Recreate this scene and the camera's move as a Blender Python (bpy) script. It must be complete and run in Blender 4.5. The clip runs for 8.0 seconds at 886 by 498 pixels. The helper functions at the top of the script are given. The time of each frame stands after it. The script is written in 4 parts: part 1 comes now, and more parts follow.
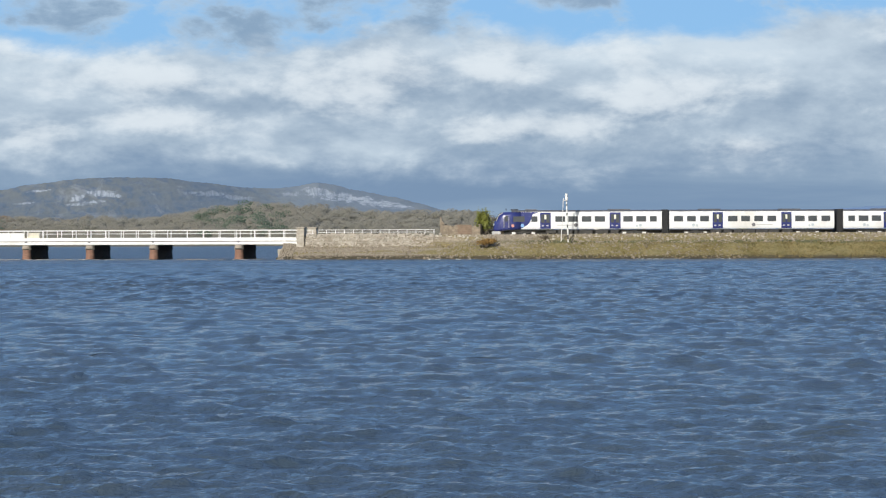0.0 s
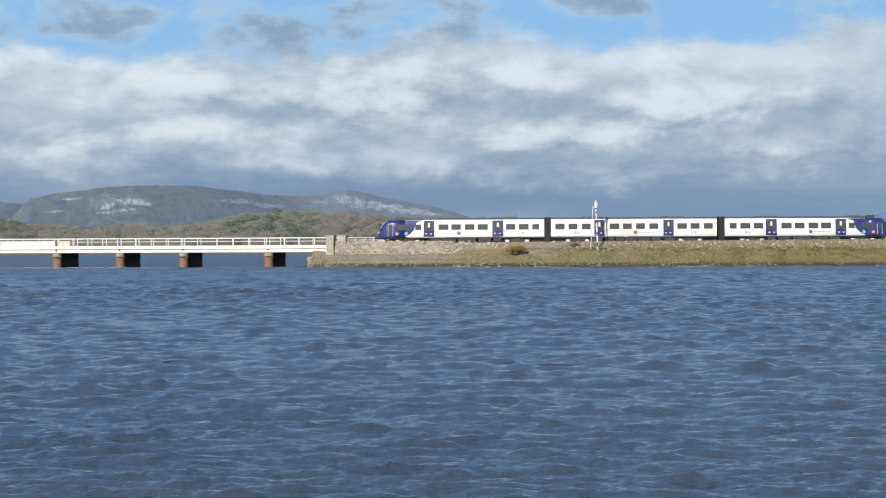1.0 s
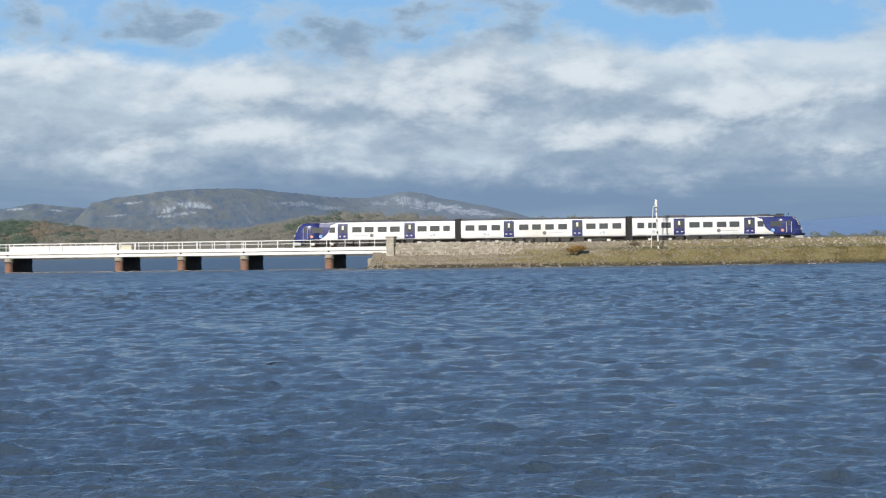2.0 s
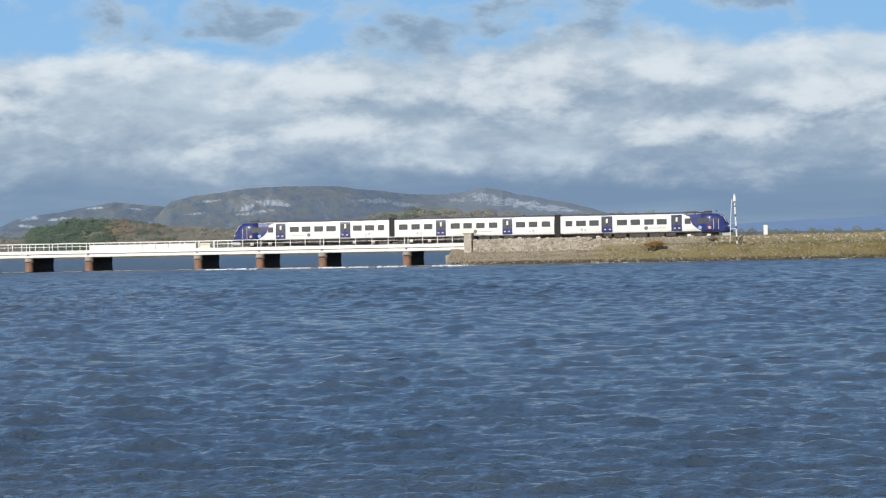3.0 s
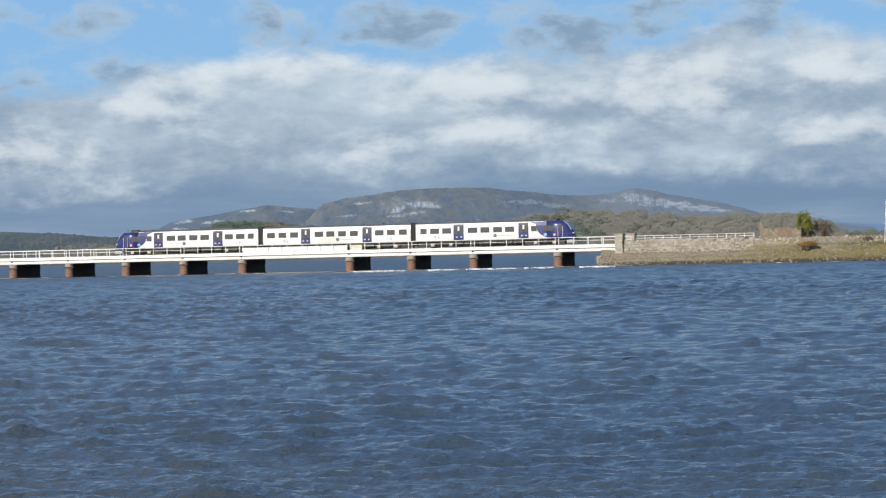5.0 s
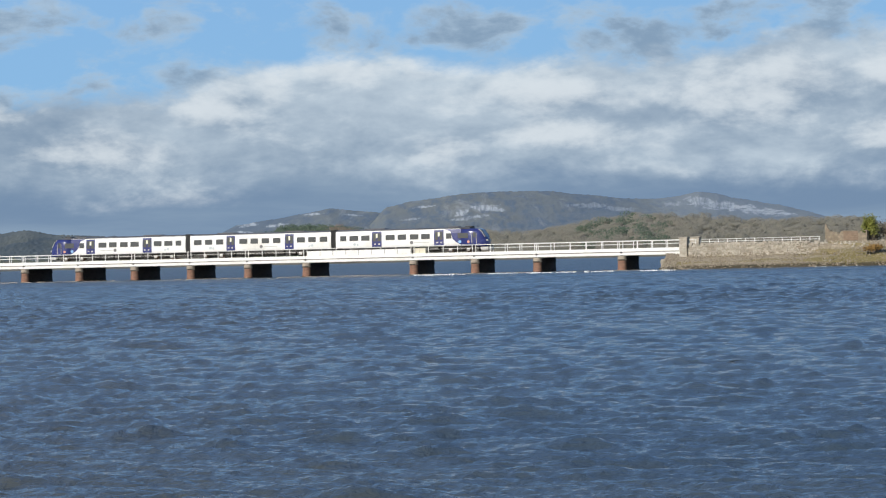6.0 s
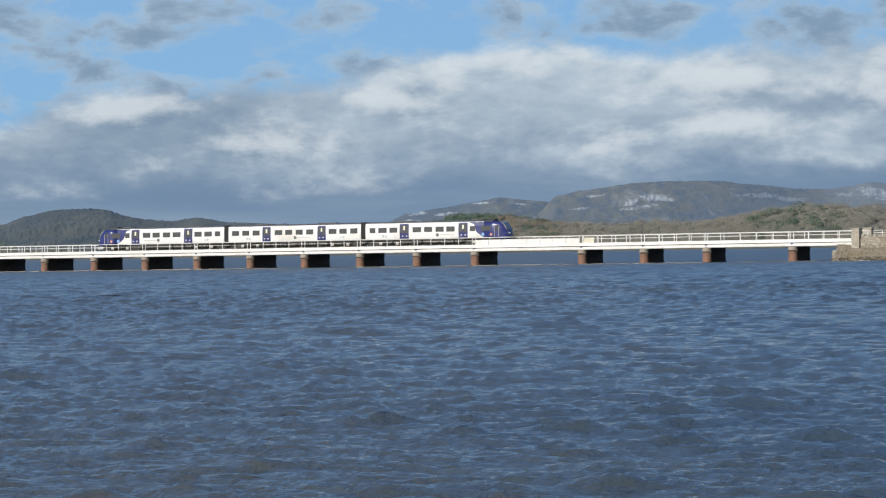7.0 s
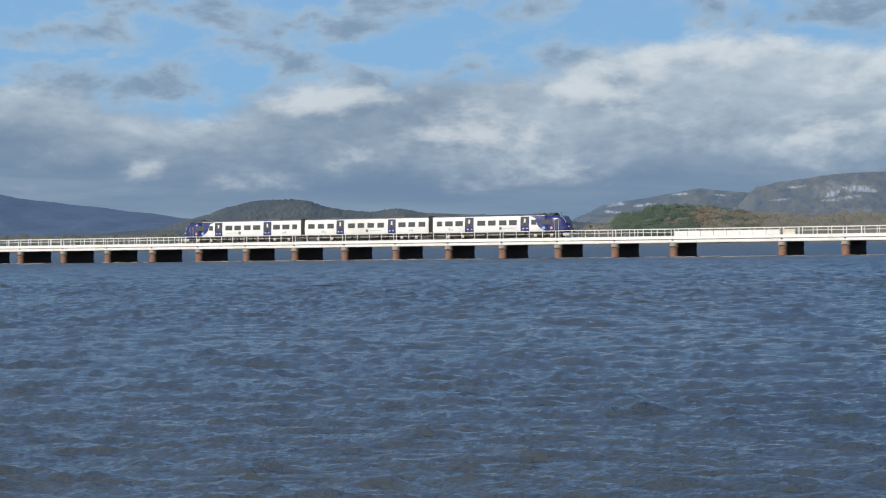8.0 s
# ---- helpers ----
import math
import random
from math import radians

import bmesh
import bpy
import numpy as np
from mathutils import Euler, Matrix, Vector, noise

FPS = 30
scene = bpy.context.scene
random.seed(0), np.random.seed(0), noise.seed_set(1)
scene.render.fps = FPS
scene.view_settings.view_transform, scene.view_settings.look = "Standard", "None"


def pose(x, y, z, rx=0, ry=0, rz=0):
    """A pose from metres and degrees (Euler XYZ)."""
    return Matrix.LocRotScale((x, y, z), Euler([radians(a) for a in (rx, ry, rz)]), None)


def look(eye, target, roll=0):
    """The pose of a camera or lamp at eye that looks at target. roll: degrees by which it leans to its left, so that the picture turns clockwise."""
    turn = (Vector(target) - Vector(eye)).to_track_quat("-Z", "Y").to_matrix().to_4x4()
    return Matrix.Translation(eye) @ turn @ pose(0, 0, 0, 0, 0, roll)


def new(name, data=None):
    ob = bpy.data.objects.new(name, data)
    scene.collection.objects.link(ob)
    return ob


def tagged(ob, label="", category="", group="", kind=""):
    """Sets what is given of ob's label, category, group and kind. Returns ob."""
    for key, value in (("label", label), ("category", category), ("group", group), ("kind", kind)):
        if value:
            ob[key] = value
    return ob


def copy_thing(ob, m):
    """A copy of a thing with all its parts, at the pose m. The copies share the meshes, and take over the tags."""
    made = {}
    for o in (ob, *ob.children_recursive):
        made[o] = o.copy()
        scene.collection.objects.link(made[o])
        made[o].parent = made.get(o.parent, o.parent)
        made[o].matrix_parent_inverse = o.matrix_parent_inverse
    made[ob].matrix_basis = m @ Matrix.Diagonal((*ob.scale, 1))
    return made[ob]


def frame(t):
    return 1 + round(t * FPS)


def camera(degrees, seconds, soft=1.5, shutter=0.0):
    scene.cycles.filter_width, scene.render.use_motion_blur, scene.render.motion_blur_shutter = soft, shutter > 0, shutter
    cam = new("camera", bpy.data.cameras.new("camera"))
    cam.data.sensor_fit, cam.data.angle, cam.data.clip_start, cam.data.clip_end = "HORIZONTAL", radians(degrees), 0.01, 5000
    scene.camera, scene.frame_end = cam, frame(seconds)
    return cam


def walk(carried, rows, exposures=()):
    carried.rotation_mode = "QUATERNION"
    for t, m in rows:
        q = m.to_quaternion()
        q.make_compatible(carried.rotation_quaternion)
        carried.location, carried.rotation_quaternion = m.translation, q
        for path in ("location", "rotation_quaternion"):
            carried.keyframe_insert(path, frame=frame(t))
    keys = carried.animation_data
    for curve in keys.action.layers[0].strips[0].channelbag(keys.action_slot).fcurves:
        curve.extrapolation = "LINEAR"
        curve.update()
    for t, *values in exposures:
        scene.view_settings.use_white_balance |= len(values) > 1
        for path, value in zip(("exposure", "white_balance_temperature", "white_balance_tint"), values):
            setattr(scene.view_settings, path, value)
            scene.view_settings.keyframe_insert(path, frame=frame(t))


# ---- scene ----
# The railway line runs through LINE: s metres along it (to the right), o metres behind its near face, z over the water.
cam = camera(22.885, 8.0, soft=1.2)
EYE_Z = 2.15
PAN = [  # seconds, heading to the right, pitch, roll
    (0.0, 10.14, -0.15, -0.16), (0.5, 9.89, -0.07, -0.08), (1.0, 9.37, 0.05, -0.23), (1.75, 8.25, 0.08, -0.62),
    (2.5, 6.85, 0.06, -0.96), (3.0, 5.76, 0.02, -1.07), (3.5, 4.74, 0.06, -1.16), (4.0, 3.81, 0.04, -1.26),
    (4.5, 2.74, 0.08, -1.33), (5.25, 1.42, 0.17, -1.34), (6.0, 0.15, 0.26, -1.31), (6.5, -1.76, 0.14, -1.07),
    (7.0, -4.26, 0.06, -0.94), (7.5, -6.60, 0.01, -0.76), (8.0, -9.45, -0.10, -0.79)]
walk(cam, [(t, pose(0, 0, EYE_Z, 90 + p, 0, -a) @ pose(0, 0, 0, 0, 0, r)) for t, a, p, r in PAN],
     exposures=[(0.0, 0.10), (2.5, 0.04), (6.0, -0.04), (8.0, -0.16)])

# ---- light ----
SUN_AZ, SUN_EL = 217.0, 27.0          # degrees from the y axis, clockwise seen from above
world = bpy.data.worlds.new("sky")
scene.world = world
world.use_nodes = True
sky = world.node_tree.nodes.new("ShaderNodeTexSky")
sky.sky_type, sky.sun_disc = "NISHITA", False
sky.sun_elevation, sky.sun_rotation = radians(SUN_EL), radians(SUN_AZ)
world.node_tree.nodes["Background"].inputs["Strength"].default_value = 0.07
world.node_tree.links.new(sky.outputs[0], world.node_tree.nodes["Background"].inputs["Color"])
sun = new("sun", bpy.data.lights.new("sun", "SUN"))
sun.data.energy, sun.data.angle, sun.data.color = 3.85, radians(0.6), (1.0, 0.955, 0.885)
sa, se = radians(SUN_AZ), radians(SUN_EL)
sun.matrix_world = look((500 * math.sin(sa) * math.cos(se), 500 * math.cos(sa) * math.cos(se), 500 * math.sin(se)), (0, 0, 0))


# ---- materials ----
class Graph:
    """A small helper to write node graphs as expressions."""

    def __init__(self, name):
        self.m = bpy.data.materials.new(name)
        self.m.use_nodes = True
        self.t = self.m.node_tree
        self.bsdf = self.t.nodes["Principled BSDF"]
        self.out = self.t.nodes["Material Output"]

    def put(self, node, key, value):
        if isinstance(value, bpy.types.NodeSocket):
            self.t.links.new(value, node.inputs[key])
        else:
            node.inputs[key].default_value = value

    def math(self, op, a, b=0.0, clamp=False):
        n = self.t.nodes.new("ShaderNodeMath")
        n.operation, n.use_clamp = op, clamp
        self.put(n, 0, a), self.put(n, 1, b)
        return n.outputs[0]

    def step(self, x, lo, hi):
        n = self.t.nodes.new("ShaderNodeMapRange")
        n.interpolation_type = "SMOOTHSTEP"
        self.put(n, 0, x), self.put(n, 1, lo), self.put(n, 2, hi)
        return n.outputs[0]

    def coords(self, kind="Object", scale=(1, 1, 1), turn=0.0):
        c = self.t.nodes.new("ShaderNodeTexCoord")
        n = self.t.nodes.new("ShaderNodeMapping")
        n.inputs["Scale"].default_value = scale
        n.inputs["Rotation"].default_value = (0, 0, radians(turn))
        self.t.links.new(c.outputs[kind], n.inputs[0])
        return n.outputs[0]

    def noise(self, vec, scale, detail=4, rough=0.55, warp=0.0):
        n = self.t.nodes.new("ShaderNodeTexNoise")
        self.put(n, "Vector", vec)
        for k, v in (("Scale", scale), ("Detail", detail), ("Roughness", rough), ("Distortion", warp)):
            n.inputs[k].default_value = v
        return n.outputs["Fac"]

    def mix(self, fac, a, b):
        n = self.t.nodes.new("ShaderNodeMix")
        n.data_type = "RGBA"
        self.put(n, 0, fac)
        for k, v in ((6, a), (7, b)):
            self.put(n, k, (*v, 1) if isinstance(v, tuple) else v)
        return n.outputs[2]

    def bump(self, height, strength, distance):
        n = self.t.nodes.new("ShaderNodeBump")
        n.inputs["Strength"].default_value, n.inputs["Distance"].default_value = strength, distance
        self.put(n, "Height", height)
        self.t.links.new(n.outputs[0], self.bsdf.inputs["Normal"])

    def island(self):
        return self.t.nodes.new("ShaderNodeNewGeometry").outputs["Random Per Island"]

    def rand(self):
        return self.t.nodes.new("ShaderNodeObjectInfo").outputs["Random"]

    def done(self, colour, rough, metal=0.0):
        self.put(self.bsdf, "Base Color", (*colour, 1) if isinstance(colour, tuple) else colour)
        self.put(self.bsdf, "Roughness", rough), self.put(self.bsdf, "Metallic", metal)
        return self.m


def worn(name, a, b, scale, rough=0.6, metal=0.0, dirt=None, bump=0.01, stretch=(1, 1, 1), island=0.0):
    """Two tones in a grain, large stains, and a fine relief."""
    g = Graph(name)
    v = g.coords("Object", stretch)
    fine = g.noise(v, scale, 5, 0.6)
    c = g.mix(g.step(fine, 0.35, 0.65), a, b)
    if dirt:
        c = g.mix(g.step(g.noise(v, scale * 0.17, 4, 0.6, 0.4), 0.5, 0.72), c, dirt)
    if island:
        lo = tuple(x * (1 - island) for x in a)
        c = g.mix(g.math("MULTIPLY", g.island(), island), c, lo)
    if bump:
        g.bump(fine, 0.6, bump)
    return g.done(c, g.math("ADD", g.math("MULTIPLY", fine, 0.2), rough - 0.1), metal)


M_WHITE = worn("white bridge paint", (0.84, 0.84, 0.83), (0.80, 0.80, 0.79), 1.3, 0.5, dirt=(0.74, 0.73, 0.70), bump=0.004)
M_RAIL = worn("pale handrail paint", (0.80, 0.80, 0.79), (0.70, 0.70, 0.68), 3.0, 0.5, bump=0.003)
M_CREAM = worn("cream paint", (0.78, 0.73, 0.58), (0.73, 0.68, 0.55), 2.0, 0.5, bump=0.002)
M_BLACK = worn("black iron", (0.015, 0.015, 0.016), (0.03, 0.03, 0.03), 5.0, 0.6, bump=0.003)
M_BRICK = worn("weathered red brick", (0.30, 0.165, 0.115), (0.20, 0.115, 0.082), 1.8, 0.85, dirt=(0.29, 0.22, 0.175), bump=0.03, stretch=(1, 1, 3))
M_OLDBRICK = worn("brown brick infill", (0.27, 0.195, 0.14), (0.21, 0.155, 0.115), 1.8, 0.9, dirt=(0.25, 0.21, 0.16), bump=0.02)
# shade on the pier sides, put into the masonry's own dark colour
M_SHADESTONE = worn("shade-dark pier masonry", (0.075, 0.060, 0.052), (0.045, 0.038, 0.034), 1.5, 0.9, dirt=(0.09, 0.07, 0.058), bump=0.03, stretch=(1, 1, 3))
M_CAP = worn("pier cap stone", (0.42, 0.37, 0.31), (0.31, 0.27, 0.22), 2.2, 0.85, dirt=(0.20, 0.18, 0.15), bump=0.02)
M_WEED = worn("dark weed on stone", (0.035, 0.032, 0.022), (0.06, 0.05, 0.03), 3.0, 0.7, bump=0.03)
M_STONE = worn("limestone block", (0.55, 0.505, 0.43), (0.40, 0.36, 0.295), 2.5, 0.9, dirt=(0.25, 0.21, 0.155), bump=0.03, island=0.55)
M_RUBBLE = worn("rubble stone", (0.33, 0.285, 0.225), (0.22, 0.19, 0.142), 2.0, 0.92, dirt=(0.20, 0.165, 0.10), bump=0.05, island=0.4)
M_SLEEPER = worn("sleeper concrete", (0.36, 0.34, 0.31), (0.27, 0.25, 0.23), 5.0, 0.9, bump=0.01)
M_STEEL = worn("rusty rail steel", (0.16, 0.10, 0.07), (0.10, 0.07, 0.05), 6.0, 0.5, 0.6, bump=0.004)
M_BODY = worn("white carriage paint", (0.83, 0.84, 0.84), (0.80, 0.81, 0.81), 0.8, 0.28, dirt=(0.72, 0.71, 0.68), bump=0.0)
M_NAVY = worn("navy carriage paint", (0.030, 0.041, 0.165), (0.037, 0.049, 0.185), 1.0, 0.26, bump=0.0)
M_ROOF = worn("grey carriage roof", (0.12, 0.12, 0.125), (0.085, 0.085, 0.09), 1.2, 0.6, dirt=(0.06, 0.055, 0.05), bump=0.004)
M_SKIRT = worn("grey underframe", (0.07, 0.068, 0.065), (0.045, 0.043, 0.04), 3.0, 0.7, bump=0.006)
M_SILVER = worn("pale grey sill", (0.55, 0.55, 0.54), (0.42, 0.42, 0.41), 2.0, 0.5, bump=0.0)
M_BELLOWS = worn("black rubber bellows", (0.02, 0.02, 0.021), (0.03, 0.03, 0.031), 8.0, 0.8, bump=0.01)
M_BOGIE = worn("pale axle box", (0.82, 0.81, 0.78), (0.66, 0.65, 0.62), 4.0, 0.6, bump=0.01)
M_ORANGE = worn("orange dot", (0.72, 0.36, 0.26), (0.68, 0.33, 0.25), 2.0, 0.4, bump=0.0)
M_SKYBLUE = worn("sky blue dot", (0.25, 0.45, 0.75), (0.22, 0.42, 0.72), 2.0, 0.4, bump=0.0)
M_FADED = worn("pale blue-grey emblem", (0.46, 0.53, 0.58), (0.52, 0.56, 0.58), 3.0, 0.5, bump=0.0)
M_DARKMARK = worn("dark round emblem", (0.13, 0.13, 0.14), (0.17, 0.17, 0.18), 3.0, 0.5, bump=0.0)
M_YELLOW = worn("yellow notice", (0.74, 0.73, 0.56), (0.72, 0.71, 0.58), 2.0, 0.5, bump=0.0)
M_SIGNAL = worn("white signal paint", (0.78, 0.78, 0.76), (0.68, 0.68, 0.65), 3.0, 0.5, bump=0.003)
M_RUIN = worn("weathered hut stone", (0.36, 0.30, 0.225), (0.25, 0.205, 0.15), 2.2, 0.92, dirt=(0.19, 0.155, 0.11), bump=0.03, island=0.5)
M_TIMBER = worn("weathered timber", (0.24, 0.20, 0.16), (0.17, 0.14, 0.11), 3.0, 0.9, bump=0.01)
M_IVY = worn("ivy leaves", (0.165, 0.180, 0.030), (0.21, 0.22, 0.04), 1.5, 0.6, bump=0.0, island=0.35)
M_BRACKEN = worn("rusty bracken", (0.30, 0.175, 0.05), (0.22, 0.14, 0.045), 1.5, 0.9, bump=0.0, island=0.3)
M_BUSH = worn("bare brown twigs", (0.16, 0.13, 0.09), (0.11, 0.09, 0.06), 0.6, 0.95, bump=0.0, island=0.5)
M_GRASS = worn("dry shore grass", (0.245, 0.195, 0.085), (0.165, 0.148, 0.06), 0.5, 0.95, bump=0.0, island=0.35)
M_SCUM = worn("tan froth", (0.36, 0.32, 0.26), (0.27, 0.24, 0.20), 2.0, 0.8, bump=0.02)
M_FOAM = worn("white foam", (0.80, 0.82, 0.82), (0.66, 0.70, 0.72), 3.0, 0.8, bump=0.03)


def glass_material():
    g = Graph("tinted window glass")
    g.put(g.bsdf, "IOR", 1.5), g.put(g.bsdf, "Specular IOR Level", 0.5)
    n = g.noise(g.coords(), 1.5, 2)
    return g.done(g.mix(n, (0.055, 0.062, 0.068), (0.085, 0.092, 0.098)), 0.06)


M_GLASS = glass_material()


def water_material():
    """Silty estuary water: a grey-olive body under clear reflections, fine wind ripples in the relief."""
    g = Graph("estuary water")
    big = g.noise(g.coords("Object", (0.03, 0.05, 1)), 1.0, 4, 0.6, 0.5)
    c = g.mix(g.step(big, 0.36, 0.66), (0.054, 0.070, 0.080), (0.040, 0.062, 0.088))
    # more silt is carried on the left, off the mouth of the channel
    sep = g.t.nodes.new("ShaderNodeSeparateXYZ")
    g.t.links.new(g.coords(), sep.inputs[0])
    silt = g.step(g.math("ADD", sep.outputs[0], g.math("MULTIPLY", big, 14.0)), 10.0, -2.0)
    c = g.mix(g.math("MULTIPLY", silt, 0.5), c, (0.080, 0.078, 0.066))
    v = g.coords("Object", (1.0, 1.5, 1.0), 20)
    a = g.noise(v, 7.5, 3, 0.6, 0.4)
    b = g.noise(v, 2.4, 3, 0.6, 0.5)
    g.bump(g.math("ADD", g.math("MULTIPLY", a, 0.6), b), 1.0, 0.075)
    g.put(g.bsdf, "IOR", 1.333)
    # unresolved ripples roughen the open reach beyond the near chop
    far = g.math("MULTIPLY", g.step(sep.outputs[1], 60.0, 380.0), 0.30)
    return g.done(c, g.math("ADD", g.math("ADD", g.math("MULTIPLY", big, 0.08), 0.05), far))


M_WATER = water_material()


def land_material(name, tones, rock, amount, scale=0.004, outcrops=()):
    """Scrub and pasture in patches with pale limestone showing through."""
    g = Graph(name)
    v = g.coords("Object", (1, 0.06, 1.1))
    a = g.noise(v, scale, 6, 0.62, 0.5)
    b = g.noise(v, scale * 9, 5, 0.65)
    c = g.mix(g.step(a, 0.36, 0.62), tones[0], tones[1])
    c = g.mix(g.step(b, 0.42, 0.66), c, tones[2])
    r = g.math("ADD", g.noise(v, scale * 4, 6, 0.7, 0.8), g.math("MULTIPLY", a, 0.35))
    c = g.mix(g.math("MULTIPLY", g.step(r, 0.72 - amount, 0.86 - amount), 0.75), c, rock)
    if outcrops:
        # bare limestone: ragged patches, upright buttresses and level ledges at their places on the hill
        sep = g.t.nodes.new("ShaderNodeSeparateXYZ")
        g.t.links.new(g.coords(), sep.inputs[0])
        bearing = g.math("MULTIPLY", g.math("ARCTANGENT", g.math("DIVIDE", sep.outputs[0], sep.outputs[1])), 57.296)
        rise = g.math("MULTIPLY", g.math("DIVIDE", g.math("SUBTRACT", sep.outputs[2], EYE_Z), sep.outputs[1]), 57.0)
        both = g.t.nodes.new("ShaderNodeCombineXYZ")
        g.put(both, 0, bearing), g.put(both, 1, rise)

        def patchy(sx, sy, detail, rough, warp=0.3):
            m = g.t.nodes.new("ShaderNodeMapping")
            m.inputs["Scale"].default_value = (sx, sy, 1)
            g.t.links.new(both.outputs[0], m.inputs[0])
            return g.noise(m.outputs[0], 1.0, detail, rough, warp)

        ragged = g.math("MULTIPLY", g.math("SUBTRACT", patchy(5.0, 11.0, 6, 0.65, 0.6), 0.5), 5.5)
        mask = None
        for x0, z0, a0, b0, tilt in outcrops:
            dx = g.math("SUBTRACT", bearing, x0)
            dz = g.math("SUBTRACT", g.math("SUBTRACT", rise, z0), g.math("MULTIPLY", dx, tilt))
            dx, dz = g.math("DIVIDE", dx, a0), g.math("DIVIDE", dz, b0)
            q = g.math("SUBTRACT", 1.0, g.math("ADD", g.math("MULTIPLY", dx, dx), g.math("MULTIPLY", dz, dz)))
            m = g.step(g.math("ADD", g.math("MAXIMUM", q, -3.0), ragged), -0.1, 0.9)
            mask = m if mask is None else g.math("MAXIMUM", mask, m)
        upright, level = patchy(13.0, 2.5, 5, 0.65), patchy(3.0, 20.0, 5, 0.65)
        streak = g.math("ADD", g.math("MULTIPLY", upright, g.step(bearing, 8.2, 7.2)), g.math("MULTIPLY", level, g.step(bearing, 7.2, 8.2)))
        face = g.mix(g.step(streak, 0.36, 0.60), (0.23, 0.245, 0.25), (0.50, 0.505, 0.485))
        # haze on the right flank, painted as a paler grey-green tone
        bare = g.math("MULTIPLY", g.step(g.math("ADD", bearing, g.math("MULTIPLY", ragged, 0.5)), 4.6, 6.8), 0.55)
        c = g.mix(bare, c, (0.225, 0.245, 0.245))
        faint = g.math("MULTIPLY", g.step(bearing, 2.4, 3.2), g.step(bearing, 6.8, 6.3))
        c = g.mix(g.math("MULTIPLY", mask, g.math("SUBTRACT", 0.82, g.math("MULTIPLY", faint, 0.45))), c, face)
    g.bump(b, 0.5, 3.0)
    return g.done(c, 0.95)


# the next two carry the haze of distance in their blue base tones
M_FAR = land_material("far hills in haze blue", ((0.080, 0.125, 0.190), (0.088, 0.132, 0.195), (0.072, 0.112, 0.172)), (0.09, 0.13, 0.18), 0.0, 0.002)
M_RIDGE = land_material("far ridge paled with haze", ((0.152, 0.225, 0.335), (0.156, 0.230, 0.340), (0.148, 0.220, 0.328)), (0.152, 0.225, 0.335), 0.0, 0.002)
M_KNOTT = land_material("wooded knott", ((0.075, 0.092, 0.092), (0.098, 0.105, 0.088), (0.058, 0.075, 0.080)), (0.13, 0.135, 0.11), 0.02)
M_WOODFLOOR = land_material("woodland floor", ((0.15, 0.13, 0.09), (0.18, 0.155, 0.105), (0.12, 0.11, 0.08)), (0.20, 0.17, 0.12), 0.0, 0.01)
M_WOOD = worn("bare winter crowns", (0.200, 0.186, 0.146), (0.168, 0.160, 0.126), 0.02, 0.95, bump=0.0, island=0.12)
M_RUSSET = worn("russet winter crowns", (0.200, 0.150, 0.095), (0.165, 0.130, 0.09), 0.02, 0.95, bump=0.0, island=0.15)
# hedge greens are lightened in the base colour for the haze
M_HEDGE = worn("hazy hedges", (0.115, 0.135, 0.100), (0.14, 0.15, 0.105), 0.02, 0.95, bump=0.0, island=0.15)
M_WOODGREEN = worn("evergreen crowns", (0.062, 0.092, 0.060), (0.080, 0.108, 0.068), 0.02, 0.95, bump=0.0, island=0.2)


def slope_material():
    """Embankment: stony above, olive grass in long patches below, dark weed at the tide line."""
    g = Graph("embankment slope")
    v = g.coords("Object", (0.14, 1, 1.6))
    a = g.noise(v, 0.6, 5, 0.6, 0.4)
    b = g.noise(g.coords(), 3.0, 5, 0.7)
    stone = g.mix(g.step(b, 0.35, 0.65), (0.35, 0.30, 0.235), (0.22, 0.187, 0.138))
    grass = g.mix(g.step(b, 0.4, 0.6), (0.245, 0.198, 0.088), (0.165, 0.145, 0.060))
    sep = g.t.nodes.new("ShaderNodeSeparateXYZ")
    g.t.links.new(g.coords(), sep.inputs[0])
    along = g.math("ADD", g.math("MULTIPLY", g.step(sep.outputs[0], 40, 95), 0.42), g.math("MULTIPLY", g.step(sep.outputs[2], 2.6, 1.6), 0.16))
    c = g.mix(g.step(g.math("ADD", a, along), 0.62, 0.78), stone, grass)
    sward = g.math("MULTIPLY", g.step(g.math("ADD", sep.outputs[2], g.math("MULTIPLY", a, 0.6)), 2.35, 2.5), g.step(g.math("ADD", sep.outputs[2], g.math("MULTIPLY", a, 0.6)), 2.85, 2.7))
    c = g.mix(g.math("MULTIPLY", sward, g.step(sep.outputs[0], 50, 70)), c, (0.10, 0.10, 0.045))
    tide = g.step(g.math("ADD", sep.outputs[2], g.math("MULTIPLY", a, 0.6)), 1.0, 0.6)
    c = g.mix(tide, c, (0.06, 0.05, 0.03))
    g.bump(b, 0.8, 0.08)
    return g.done(c, 0.95)


M_SLOPE = slope_material()


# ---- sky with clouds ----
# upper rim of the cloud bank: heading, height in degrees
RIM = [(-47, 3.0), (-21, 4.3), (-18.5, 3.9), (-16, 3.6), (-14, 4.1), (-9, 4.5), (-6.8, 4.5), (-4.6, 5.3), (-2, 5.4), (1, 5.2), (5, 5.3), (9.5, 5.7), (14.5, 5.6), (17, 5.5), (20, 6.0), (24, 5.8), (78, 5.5)]
